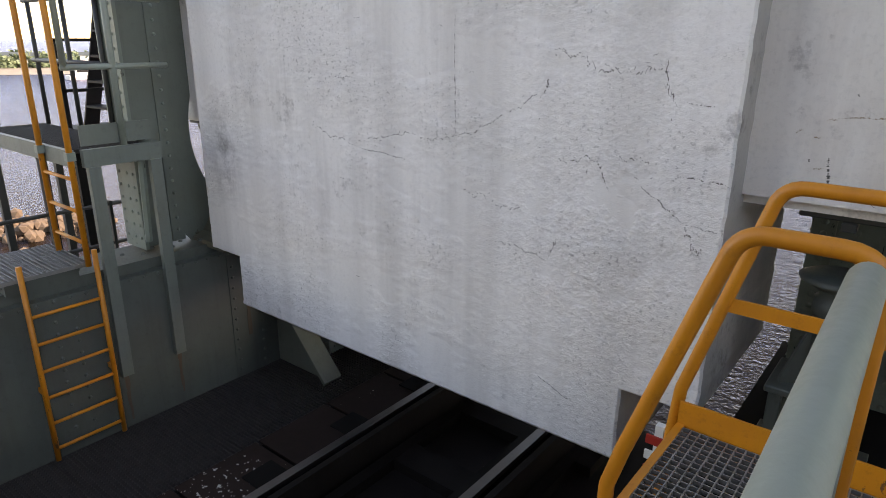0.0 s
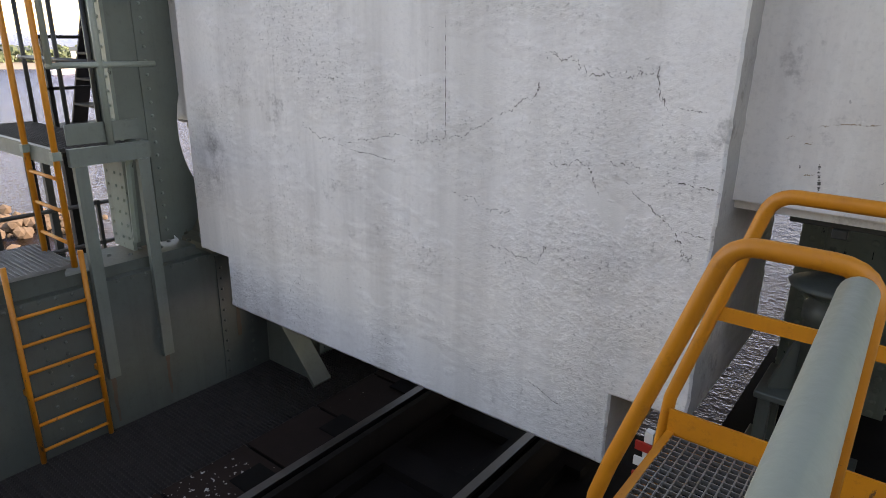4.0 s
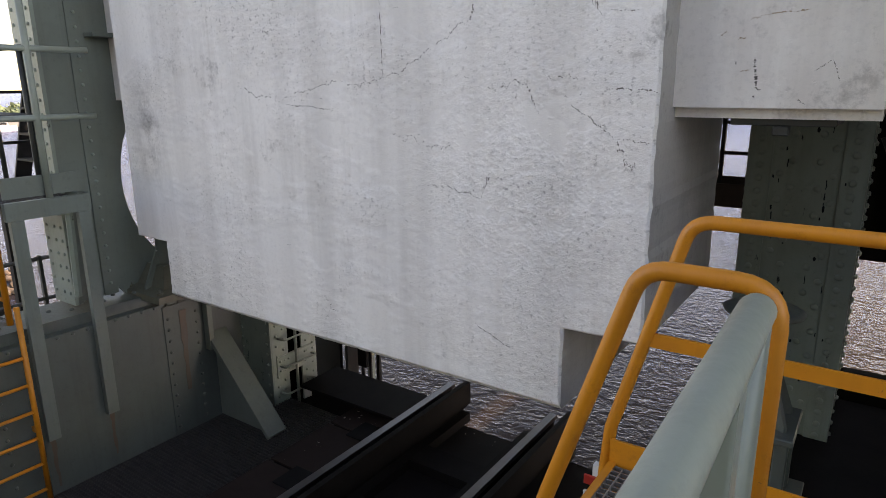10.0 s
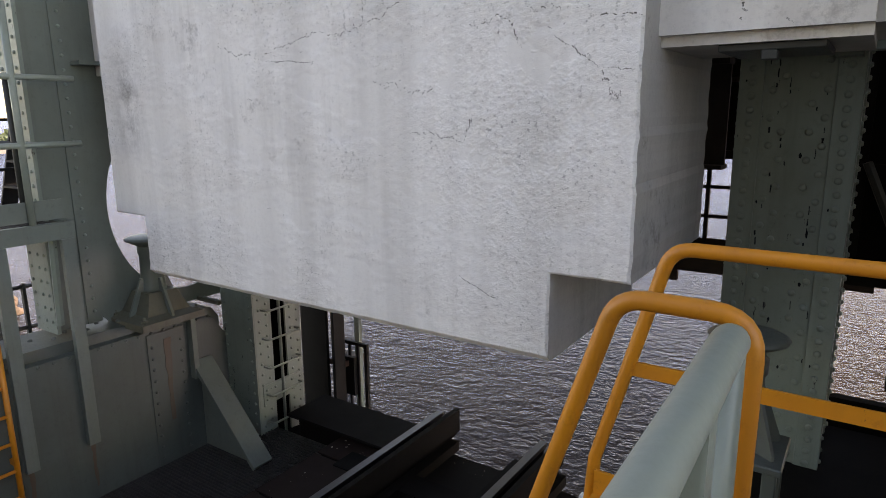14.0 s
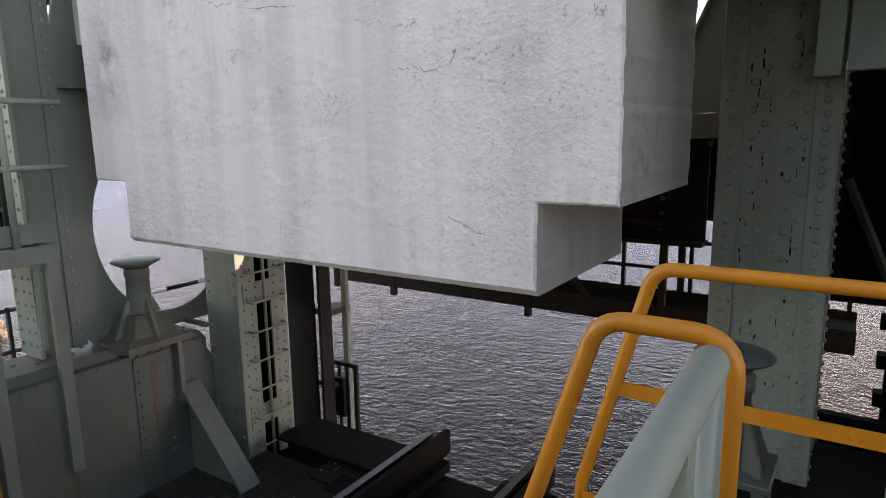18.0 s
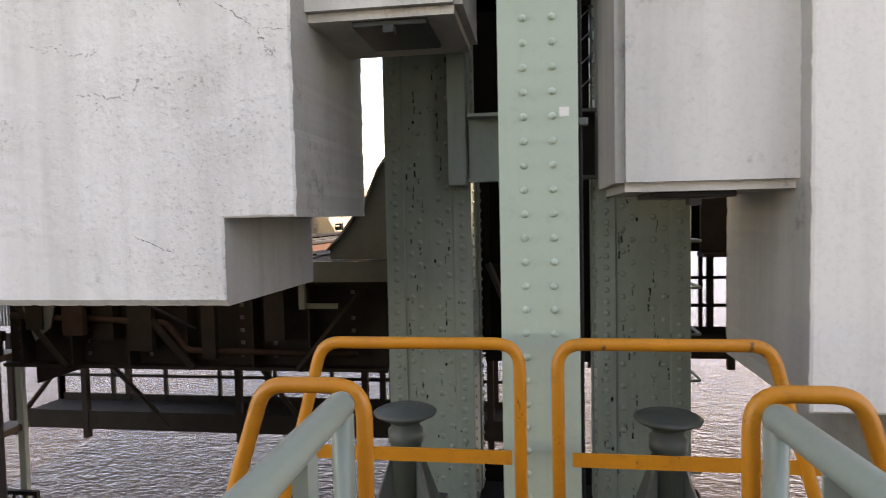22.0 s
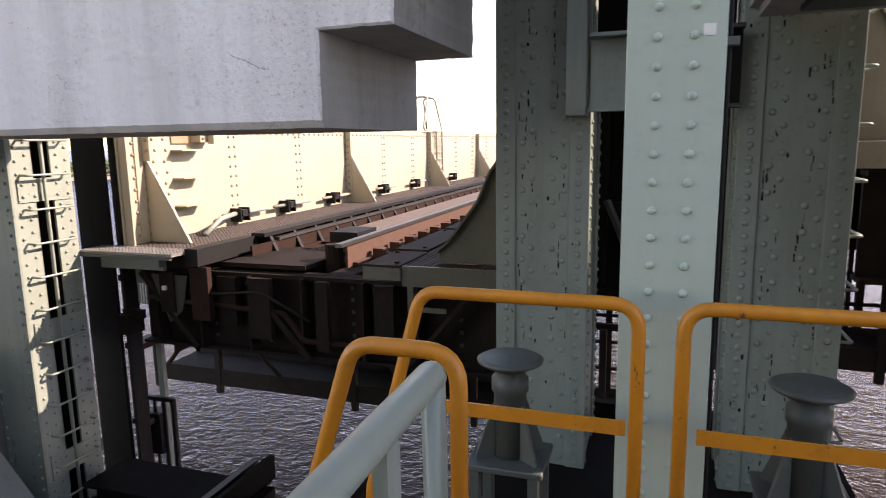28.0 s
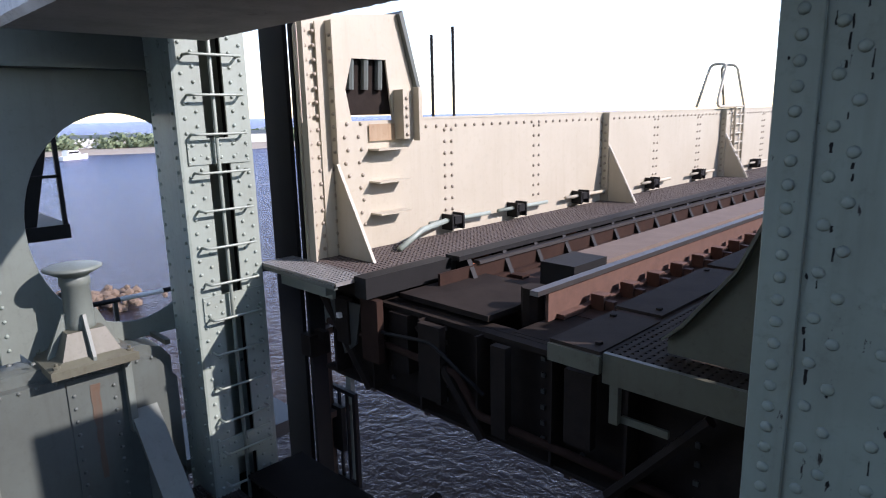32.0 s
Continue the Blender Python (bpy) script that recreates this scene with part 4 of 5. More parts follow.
# ---- walkway of the camera ----
structure("walkway_floor", grating(bmesh.new(), -0.60, 0.62, -4.0, 2.22, FLOOR, 0.034, 0.03, 0.005, 0.034), M_GRATE, "galvanised steel grating of the walkway", "floor")
structure("walkway_landing", grating(bmesh.new(), -1.10, 1.10, 2.24, 2.87, FLOOR, 0.034, 0.03, 0.005, 0.034), M_GRATE, "galvanised steel grating landing at the yellow ladders", "floor")


def walkway_frame():
    top = thing("walkway_frame", "steel bearers under the walkway grating", "frame")
    for x in (-0.6, 0.6):
        part("bearer", boxes((x - 0.03, x + 0.03, -4.0, 2.22, -0.1, FLOOR - 0.032)), M_GREY, top)
    for y in (-3.9, -2.4, -0.9, 0.6, 2.1):
        part("support", boxes((-0.57, 0.57, y - 0.04, y + 0.04, -0.32, FLOOR - 0.033)), M_GREY, top)
    return top


walkway_frame()


def handrail(x, y1, z, lean):
    """x, y1, z: its end at the landing; lean: how far it drifts towards +x for each metre back along the walkway."""
    top = thing("handrail", "pale green tubular steel handrail along the walkway", "railing", "walkway handrails")

    def at(y, h):
        return (x + lean * (y1 - y), y, h)
    part("top_rail", tube(bmesh.new(), [at(-4.0, z), at(-1.0, z), at(y1 - 0.02, z), at(y1, z - 0.004)], 0.040, 20), M_RAILG, top, smooth=True)
    part("end_post", tube(bmesh.new(), bent([at(y1 - 0.05, z - 0.005), at(y1 + 0.005, z - 0.01), at(y1 + 0.03, FLOOR - 0.1)], 0.02, 3), 0.033, 16), M_RAILG, top, smooth=True)
    part("knee_rail", tube(bmesh.new(), [at(-4.0, 0.64), at(y1, 0.64)], 0.022), M_RAILG, top, smooth=True)
    for y in (-3.0, -1.5, 0.1, y1 - 0.32):
        px = at(y, 0)[0]
        part("post", boxes((px - 0.032, px + 0.032, y, y + 0.007, FLOOR - 0.1, z - 0.03), (px + 0.025, px + 0.032, y - 0.06, y, FLOOR - 0.1, z - 0.02)), M_RAILG, top)
    return top


handrail(-0.572, 2.13, 1.148, 0.0216)
handrail(0.622, 2.18, 1.124, 0.050)


def yellow_cage(s):
    top = thing("stair_railing", "yellow tubular railing and ladder beside the walkway", "railing", "yellow ladder railings")
    z = 1.166
    un, uf = (0.085, 0.905) if s < 0 else (0.065, 0.86)
    part("far_rail", tube(bmesh.new(), bent([(s * un, 2.93, -0.2), (s * un, 2.93, z), (s * uf, 2.93, z), (s * (uf + 0.24), 2.93, 0.30), (s * 1.17, 2.93, -0.05), (s * 1.18, 2.93, -1.45)], 0.10), 0.0255, 14), M_YELLOW, top, smooth=True)
    ui = 0.545 if s < 0 else 0.585
    part("near_rail", tube(bmesh.new(), bent([(s * ui, 2.26, FLOOR - 0.1), (s * (ui - 0.004), 2.26, z), (s * 0.865, 2.26, z), (s * 1.11, 2.26, 0.40), (s * 1.15, 2.26, 0.25), (s * 1.16, 2.26, -1.45)], 0.10), 0.0255, 14), M_YELLOW, top, smooth=True)
    part("knee_rail", sx(s, (0.12, 1.04, 2.92, 2.932, 0.675, 0.73)), M_YELLOW, top)
    part("kick_board", sx(s, (0.02, 1.13, 2.885, 2.897, FLOOR - 0.06, FLOOR + 0.10)), M_YELLOW, top)
    part("kick_board", sx(s, (0.60, 1.10, 2.225, 2.235, FLOOR - 0.06, FLOOR + 0.03)), M_YELLOW, top)
    part("step_edge", sx(s, (1.10, 1.13, 2.24, 2.885, FLOOR - 0.06, FLOOR + 0.004)), M_YELLOW, top)
    for k in range(6):
        part("rung", tube(bmesh.new(), [(s * 1.17, 2.26, -0.08 - 0.25 * k), (s * 1.17, 2.93, -0.08 - 0.25 * k)], 0.014, 8), M_YELLOW, top, smooth=True)
    for y in (2.26, 2.93):
        part("bracket", sx(s, (1.10, 1.16, y - 0.02, y + 0.02, 0.02, 0.06)), M_YELLOW, top)
    return top


yellow_cage(-1)
yellow_cage(1)

mk = thing("striped_marker", "small red and white striped marker post under the landing", "marker", at=(-1.30, 3.25, 0))
part("post", boxes((-0.02, 0.02, -0.02, 0.02, -0.42, -0.1)), M_WHITE, mk)
for k in range(3):
    part("band", boxes((-0.055, 0.055, -0.035, -0.022, -0.20 - 0.085 * k, -0.155 - 0.085 * k)), M_RED if k % 2 == 0 else M_WHITE, mk)
part("foot", boxes((-0.06, 0.19, -0.06, 0.06, -0.44, -0.42)), M_GREYD, mk)


# ---- outer platform, ladders and leg ----
def tower_leg(s):
    top = thing("tower_pylon", "grey-green riveted tower leg with a pale riveted flange", "column", "outer tower legs")
    part("front_flange", sx(s, (5.67, 6.0, 3.02, 3.05, -0.1, TOP)), M_GREEN, top)
    part("side_plate", sx(s, (5.75, 5.78, 3.05, 3.30, -0.1, TOP)), M_GREYL, top)
    part("rear_plate", sx(s, (5.78, 6.0, 3.27, 3.30, -0.1, TOP)), M_GREYL, top)
    part("outer_plate", sx(s, (5.97, 6.0, 3.05, 3.27, -0.1, TOP)), M_GREYL, top)
    part("edge_angle", sx(s, (5.735, 5.75, 3.30, 3.42, -0.1, TOP)), M_GREYL, top)
    pts = [(s * x, 3.02, 0.0 + 0.11 * k) for k in range(124) for x in (5.72, 5.82, 5.95)]
    rivets(pts, "-y", M_GREEN, top, 0.015)
    rivets([(s * 5.735, 3.36, 0.0 + 0.11 * k) for k in range(124)], "-x" if s > 0 else "+x", M_GREEN, top, 0.015)
    # web with a round opening, towards the outer column
    bm = bmesh.new()
    cy, cz, ry, rz = 4.27, 0.85, 0.70, 0.86
    n = 48
    inner = [(cy + ry * math.cos(k * math.tau / n), cz + rz * math.sin(k * math.tau / n)) for k in range(n)]
    def rim(k):
        a = k * math.tau / n
        c, d = math.cos(a), math.sin(a)
        t = min((1.05 if c > 0 else 0.87) / max(abs(c), 1e-6), (1.9 if d > 0 else 1.0) / max(abs(d), 1e-6))
        return (cy + t * c, cz + t * d)
    outer = [rim(k) for k in range(n)]
    x0, x1 = s * 5.75, s * 5.785
    vv = [[bm.verts.new((x, *p)) for p in ring] for x in (x0, x1) for ring in (inner, outer)]
    for k in range(n):
        j = (k + 1) % n
        bm.faces.new((vv[0][k], vv[1][k], vv[1][j], vv[0][j]))
        bm.faces.new((vv[2][k], vv[2][j], vv[3][j], vv[3][k]))
        bm.faces.new((vv[0][k], vv[0][j], vv[2][j], vv[2][k]))
        bm.faces.new((vv[1][k], vv[3][k], vv[3][j], vv[1][j]))
    bmesh.ops.recalc_face_normals(bm, faces=bm.faces[:])
    part("holed_web", bm, M_GREYL, top, "grey-green web plate with a large round opening")
    part("web_flange", sx(s, (5.60, 5.75, 3.42, 4.56, 2.02, 2.05)), M_GREYL, top)
    part("upper_web", sx(s, (5.75, 5.785, 3.40, 5.3, 2.76, TOP)), M_GREYL, top)
    part("rim_strip", tube(bmesh.new(), [(s * 5.76, cy + (ry - 0.004) * math.cos(k * math.tau / n), cz + (rz - 0.004) * math.sin(k * math.tau / n)) for k in range(n + 1)], 0.012, 5), M_GREYL, top)
    return top


tower_leg(-1)
tower_leg(1)


def outer_platform(s):
    top = thing("service_platform", "grey-green service platform with grating, railing and legs beside the tower leg", "platform", "service platforms")
    z = 0.84
    part("deck", grating(bmesh.new(), *sorted((s * 5.50, s * 7.3)), 2.50, 3.0, z, 0.036, 0.03, 0.005, 0.036), M_GRATED, top)
    part("front_beam", sx(s, (5.42, 5.47, 2.54, 3.14, z - 0.13, z)), M_GREYL, top)
    part("toe_board", sx(s, (5.48, 5.49, 2.56, 3.10, z + 0.02, z + 0.17)), M_GREYL, top)
    part("side_beam", sx(s, (5.47, 7.3, 2.46, 2.50, z - 0.12, z)), M_GREYL, top)
    part("rear_beam", sx(s, (5.47, 5.74, 3.10, 3.14, z - 0.12, z)), M_GREYL, top)
    for y, zb in ((3.07, -1.00), (2.60, -1.02)):
        part("leg", sx(s, (5.40, 5.449, y - 0.045, y + 0.045, zb, z - 0.13)), M_GREYL, top)
    for y in (2.86,):
        part("post", tube(bmesh.new(), [(s * 5.45, y, z), (s * 5.45, y, 2.4)], 0.025, 10), M_RAILG, top, smooth=True)
    for zr in (1.42, 1.90):
        part("bar", tube(bmesh.new(), [(s * 5.45, 2.50, zr), (s * 5.45, 3.28, zr)], 0.022, 10), M_RAILG, top, smooth=True)
    part("loop", tube(bmesh.new(), bent([(s * 5.45, 2.86, 2.38), (s * 5.45, 2.52, 2.38), (s * 5.45, 2.52, 1.42)], 0.05, 4), 0.022, 10), M_RAILG, top, smooth=True)
    for x in (5.9, 6.5, 7.2):
        part("post", tube(bmesh.new(), [(s * x, 3.0, z), (s * x, 3.0, 1.95)], 0.02, 8), M_GREYD, top, smooth=True)
    for zr in (1.42, 1.93):
        part("bar", tube(bmesh.new(), [(s * 5.8, 3.0, zr), (s * 7.3, 3.0, zr)], 0.02, 8), M_GREYD, top, smooth=True)
    part("brace", tube(bmesh.new(), [(s * 5.5, 3.0, z - 0.1), (s * 5.6, 3.02, 0.0)], 0.03, 6), M_GREEN, top)
    part("back_leg", sx(s, (7.2, 7.26, 2.48, 2.54, -1.8, z - 0.12)), M_GREYD, top)
    part("back_leg", sx(s, (7.0, 7.06, 2.92, 2.98, -1.8, z - 0.12)), M_GREYD, top)
    return top


outer_platform(-1)
outer_platform(1)


def yellow_ladders(s):
    low = thing("ladder", "yellow steel ladder on the inner face of the grey girder", "ladder", "yellow ladders")
    for y in (1.98, 2.49):
        part("stile", tube(bmesh.new(), [(s * 5.39, y, -1.48), (s * 5.39, y, 0.10)], 0.02, 10), M_YELLOW, low, smooth=True)
    for k in range(6):
        z = -1.38 + 0.218 * k
        part("rung", tube(bmesh.new(), [(s * 5.39, 1.98, z), (s * 5.39, 2.49, z)], 0.014, 8), M_YELLOW, low, smooth=True)
    for y in (1.98, 2.49):
        part("standoff", sx(s, (5.40, 5.45, y - 0.02, y + 0.02, -0.9, -0.86)), M_YELLOW, low)
    up = thing("ladder", "yellow steel ladder from the girder up to the service platform", "ladder", "yellow ladders")
    for u in (5.40, 5.92):
        part("stile", tube(bmesh.new(), [(s * u, 2.44, -0.02), (s * u, 2.44, 2.6)], 0.022, 10), M_YELLOW, up, smooth=True)
    for k in range(3):
        part("rung", tube(bmesh.new(), [(s * 5.40, 2.44, 0.16 + 0.24 * k), (s * 5.92, 2.44, 0.16 + 0.24 * k)], 0.014, 8), M_YELLOW, up, smooth=True)
    for u in (5.40, 5.92):
        part("clamp", sx(s, (u - 0.03, u + 0.03, 2.41, 2.47, 0.78, 0.84)), M_GREEN, up)
    land = thing("ladder_landing", "small steel grating landing on the girder at the ladder's foot", "platform", "ladder landings")
    part("grating", grating(bmesh.new(), *sorted((s * 5.44, s * 6.15)), 1.85, 2.46, 0.0, 0.036, 0.03, 0.005, 0.036), M_GRATE, land)
    part("support", sx(s, (5.50, 6.0, 1.9, 2.4, -0.13, -0.035)), M_GREY, land)


yellow_ladders(-1)
yellow_ladders(1)


def outer_fence(s):
    f = thing("fence", "grey steel railing on the outer side of the girder", "railing", "outer railings")
    for y in (0.3, 1.2, 2.1, 2.75, 3.3, 4.0):
        part("post", sx(s, (6.9, 6.94, y, y + 0.03, -1.6, 0.08)), M_GREYD, f)
    for z in (-0.75, -0.35, 0.05):
        part("bar", tube(bmesh.new(), [(s * 6.92, -3.0, z), (s * 6.92, 4.1, z)], 0.02, 8), M_GREYD, f, smooth=True)
    part("walk", sx(s, (6.1, 7.0, -7.55, 6.0, -1.75, -1.6)), M_GREYD, f)
    p = thing("striped_barrier", "horizontal black and white striped barrier pole on short posts", "barrier", "striped barriers")
    y, k = 4.1, 0
    while y < 6.0:
        part("band", tube(bmesh.new(), [(s * 6.92, y, -0.10), (s * 6.92, y + 0.42, -0.10)], 0.025, 8), M_WHITE if k % 2 else M_BLACK, p, smooth=True)
        y, k = y + 0.42, k + 1
    for y in (4.45, 5.6):
        part("post", sx(s, (6.90, 6.94, y, y + 0.04, -1.6, -0.12)), M_GREYD, p)


outer_fence(-1)
outer_fence(1)


def outer_stair(s):
    st = thing("steel_stair", "dark steel stair with a railed landing outside the tower", "stair", "outer stairs")
    part("landing", sx(s, (7.4, 8.6, 3.2, 4.30, 0.50, 0.64)), M_BLACK, st)
    for q in (7.45, 8.5):
        bm = bmesh.new()
        prism(bm, [(3.85, 0.62), (4.02, 0.62), (4.62, 3.2), (4.45, 3.2)], "x", *sorted((s * q, s * (q + 0.03))))
        part("stringer", bm, M_BLACK, st)
    for k in range(9):
        part("tread", sx(s, (7.48, 8.5, 3.90 + 0.065 * k, 4.08 + 0.065 * k, 0.84 + 0.28 * k, 0.865 + 0.28 * k)), M_BLACK, st)
    for y in (3.25, 3.75, 4.25):
        part("post", sx(s, (7.42, 7.46, y, y + 0.04, 0.64, 1.6)), M_BLACK, st)
    for z in (1.1, 1.58):
        part("bar", sx(s, (7.42, 7.46, 3.2, 4.29, z, z + 0.03)), M_BLACK, st)
    for a in (7.5, 8.5):
        part("leg", sx(s, (a, a + 0.08, 3.3, 3.38, -1.6, 0.5)), M_BLACK, st)
    part("base", sx(s, (7.02, 8.7, 3.0, 4.8, -1.75, -1.6)), M_GREYD, st)


outer_stair(-1)
outer_stair(1)


# ---- lifting spans ----
def span(s):
    """The span's deck is at z = 0 of its own space."""
    top = thing("lift_span", "railway lifting span with cream riveted plate girders, being lowered", "bridge span")
    L = 88.0
    face = "-x" if s > 0 else "+x"
    back = "+x" if s > 0 else "-x"
    # outer girder
    g = part("outer_girder", sx(s, (4.89, 4.91, 5.42, L, -0.05, 1.15)), M_CREAM, top, "sunlit cream riveted plate girder")
    # below the deck the cream girder changes to the dark underframe brown
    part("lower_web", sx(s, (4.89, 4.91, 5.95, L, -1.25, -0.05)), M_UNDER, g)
    part("top_flange", sx(s, (4.885, 5.05, 6.7, L, 1.15, 1.17)), M_CREAM, g)
    bm = bmesh.new()
    prism(bm, [(5.42, 1.15), (5.95, 1.15), (5.90, 1.42), (5.98, 1.68), (6.36, 1.68), (6.42, 1.15), (6.68, 1.15), (6.68, 1.45), (6.50, 2.08), (5.50, 2.0), (5.42, 1.9)], "x", *sorted((s * 4.89, s * 4.91)))
    part("raised_end", bm, M_CREAM, g)
    part("end_cap", prism(bmesh.new(), [(6.50, 2.08), (6.70, 1.42), (6.74, 1.42), (6.54, 2.11)], "x", *sorted((s * 4.84, s * 5.10))), M_GREY, g)
    part("cap_bracket", sx(s, (4.76, 4.89, 6.44, 6.68, 0.98, 1.42)), M_CREAM, g)
    # solid dark box added behind the opening to paint its dark inside
    part("hollow_backing", sx(s, (4.96, 5.3, 5.85, 6.5, 1.2, 1.9)), M_UNDER, g)
    for y in (5.98, 6.14, 6.30):
        part("pulley_bolt", tube(bmesh.new(), [(s * 4.935, y, 1.42), (s * 4.935, y + 0.02, 1.75)], 0.035, 8), M_GREY, g)
    part("end_angle", sx(s, (4.80, 4.87, 5.44, 5.458, 0.0, 1.95)), M_CREAM, g)
    part("end_angle", sx(s, (4.77, 4.87, 5.70, 5.718, 0.80, 1.96), (4.855, 4.87, 5.60, 5.70, 0.0, 1.95)), M_CREAM, g)
    rivets([(s * 4.81, 5.70, 0.9 + 0.105 * i) for i in range(10)], "-y", M_RIVC, g, 0.018, "angle_rivets")
    part("cap_fin", sx(s, (4.68, 4.76, 6.56, 6.585, 0.96, 1.44)), M_CREAM, g)
    part("rust_patch", sx(s, (4.867, 4.87, 6.12, 6.42, 0.97, 1.12)), M_RUSTS, g, "rust-stained paint patch")
    part("end_web", sx(s, (4.87, 4.888, 5.44, 6.10, 0.0, 1.15)), M_CREAM, g)
    for z in (0.31, 0.60, 0.89):
        part("step", sx(s, (4.73, 4.89, 6.11, 6.49, z, z + 0.015)), M_CREAM, g)
    for y in (10.05, 13.9, 17.8, 21.7, 25.6, 29.5, 33.4, 37.3, 41.2):
        part("stiffener", sx(s, (4.79, 4.89, y, y + 0.02, 0.0, 1.16), (4.872, 4.889, y + 0.02, y + 0.12, 0.0, 1.13)), M_CREAM, g)
        if y < 20:
            rivets([(s * 4.84, y, 0.1 + 0.1 * i) for i in range(10)], "-y", M_RIVC, g, 0.02, "angle_rivets")
    for y in (5.72, 10.07, 13.92, 17.82, 21.72, 25.6, 29.5, 33.4, 37.3, 41.2):
        k = part("gusset", prism(bmesh.new(), [(s * 4.88, 0.86), (s * 4.40, 0.0), (s * 4.88, 0.0)], "y", y, y + 0.015), M_CREAM, g)
        part("gusset_flange", prism(bmesh.new(), [(s * 4.88, 0.88), (s * 4.39, 0.0), (s * 4.375, 0.0), (s * 4.865, 0.88)], "y", y - 0.006, y + 0.022), M_CREAM, k)
    pts = [(s * 4.89, y, 1.08) for y in np.arange(6.7, 30, 0.14)]
    y = 7.14
    while y < 24:
        pts += [(s * 4.89, y + d, 0.12 + 0.115 * i) for i in range(9) for d in (-0.05, 0.05)]
        y += 1.47
    for i in range(17):
        pts += [(s * 4.87, yy, 0.08 + 0.112 * i) for yy in (5.50, 5.58, 5.72) if 0.08 + 0.112 * i < 1.9]
        if i < 10:
            pts += [(s * 4.87, yy + 0.03 * (i % 2), 0.12 + 0.112 * i) for yy in (5.85, 6.0)]
    pts += [(s * 4.76, yy, 1.02 + 0.08 * i) for i in range(5) for yy in (6.48, 6.64)]
    rivets(pts, face, M_RIVC, g, 0.019)
    # inner girder, seen from behind, its shade painted as dark grey over cream
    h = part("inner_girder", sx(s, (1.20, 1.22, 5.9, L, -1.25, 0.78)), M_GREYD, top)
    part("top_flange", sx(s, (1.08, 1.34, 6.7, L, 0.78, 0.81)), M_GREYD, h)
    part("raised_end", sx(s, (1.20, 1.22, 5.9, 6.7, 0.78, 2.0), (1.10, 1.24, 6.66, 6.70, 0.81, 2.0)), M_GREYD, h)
    for y in (5.74, 10.07, 13.92, 17.82, 21.72, 25.6):
        part("gusset", prism(bmesh.new(), [(s * 1.23, 0.76), (s * 1.66, 0.0), (s * 1.23, 0.0)], "y", y, y + 0.015), M_GREY, h)
    part("knee_plate", prism(bmesh.new(), [(s * 1.14, 0.90), (s * 1.28, 0.70), (s * 1.38, 0.47), (s * 1.62, 0.15), (s * 1.72, 0.05), (s * 1.72, -0.03), (s * 1.14, -0.03)], "y", 5.50, 5.52), M_GREYM, h)
    part("knee_flange", prism(bmesh.new(), [(s * 1.14, 0.91), (s * 1.29, 0.71), (s * 1.39, 0.48), (s * 1.63, 0.16), (s * 1.73, 0.06), (s * 1.73, 0.045), (s * 1.62, 0.145), (s * 1.38, 0.465), (s * 1.28, 0.695), (s * 1.14, 0.89)], "y", 5.44, 5.58), M_GREYM, h)
    # deck
    w = part("side_walk", grating(bmesh.new(), *sorted((s * 4.08, s * 4.86)), 5.42, 20.0, 0.0, 0.045, 0.03, 0.014, 0.05), M_GRATES, top, "soiled steel grating walkway")
    part("far_walk", sx(s, (4.08, 4.86, 20.0, L, -0.03, 0.0)), M_GRATES, w)
    part("end_grating", grating(bmesh.new(), *sorted((s * 4.10, s * 5.16)), 5.13, 5.44, 0.0, 0.04, 0.03, 0.010, 0.04), M_GRATE, w)
    part("end_frame", sx(s, (4.12, 5.16, 5.13, 5.16, -0.06, -0.03), (5.10, 5.16, 5.16, 5.44, -0.06, -0.03)), M_GREY, w)
    part("end_bearer", sx(s, (4.25, 4.98, 5.2, 5.23, -0.17, -0.06), (4.25, 4.31, 5.14, 5.2, -0.13, -0.06)), M_GREYL, w)
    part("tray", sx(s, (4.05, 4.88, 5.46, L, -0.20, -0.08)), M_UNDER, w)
    part("sleeper_bed", sx(s, (1.24, 4.05, 6.2, L, -0.32, -0.215)), M_BALLAST, top)
    b = part("guard_beam", sx(s, (3.96, 4.10, 5.30, 6.2, -0.14, 0.02), (3.86, 4.02, 6.2, L, 0.005, 0.045)), M_BLACK, top, "black guard beam on brackets along the track")
    part("guard_web", sx(s, (4.0, 4.02, 6.2, L, -0.215, 0.004)), M_GREYD, b)
    y = 6.3
    n = 0
    while y < 24:
        part("bracket", prism(bmesh.new(), [(s * 3.998, 0.004), (s * 3.87, 0.004), (s * 3.76, -0.215), (s * 3.998, -0.215)], "y", y, y + 0.05), M_BLACK, b)
        if n in (0, 3):
            part("cover", sx(s, (3.985, 3.999, y + 0.12, y + 0.42, -0.20, 0.0)), M_RUSTO, b)
        part("chair", sx(s, (3.62, 3.76, y - 0.03, y + 0.07, -0.215, -0.185)), M_RUSTD, b)
        y, n = y + 0.46, n + 1
    p = part("centre_trough", sx(s, (2.98, 3.30, 6.55, 7.02, -0.215, 0.03)), M_BLACK, top, "dark box over the cable trough")
    part("trough_cover", sx(s, (3.05, 3.42, 7.03, L, -0.215, -0.03)), M_TROUGH, p, "rusty tan trough cover plates")
    part("apron", sx(s, (3.05, 3.95, 5.62, 6.5, -0.19, -0.15)), M_UNDER, p)
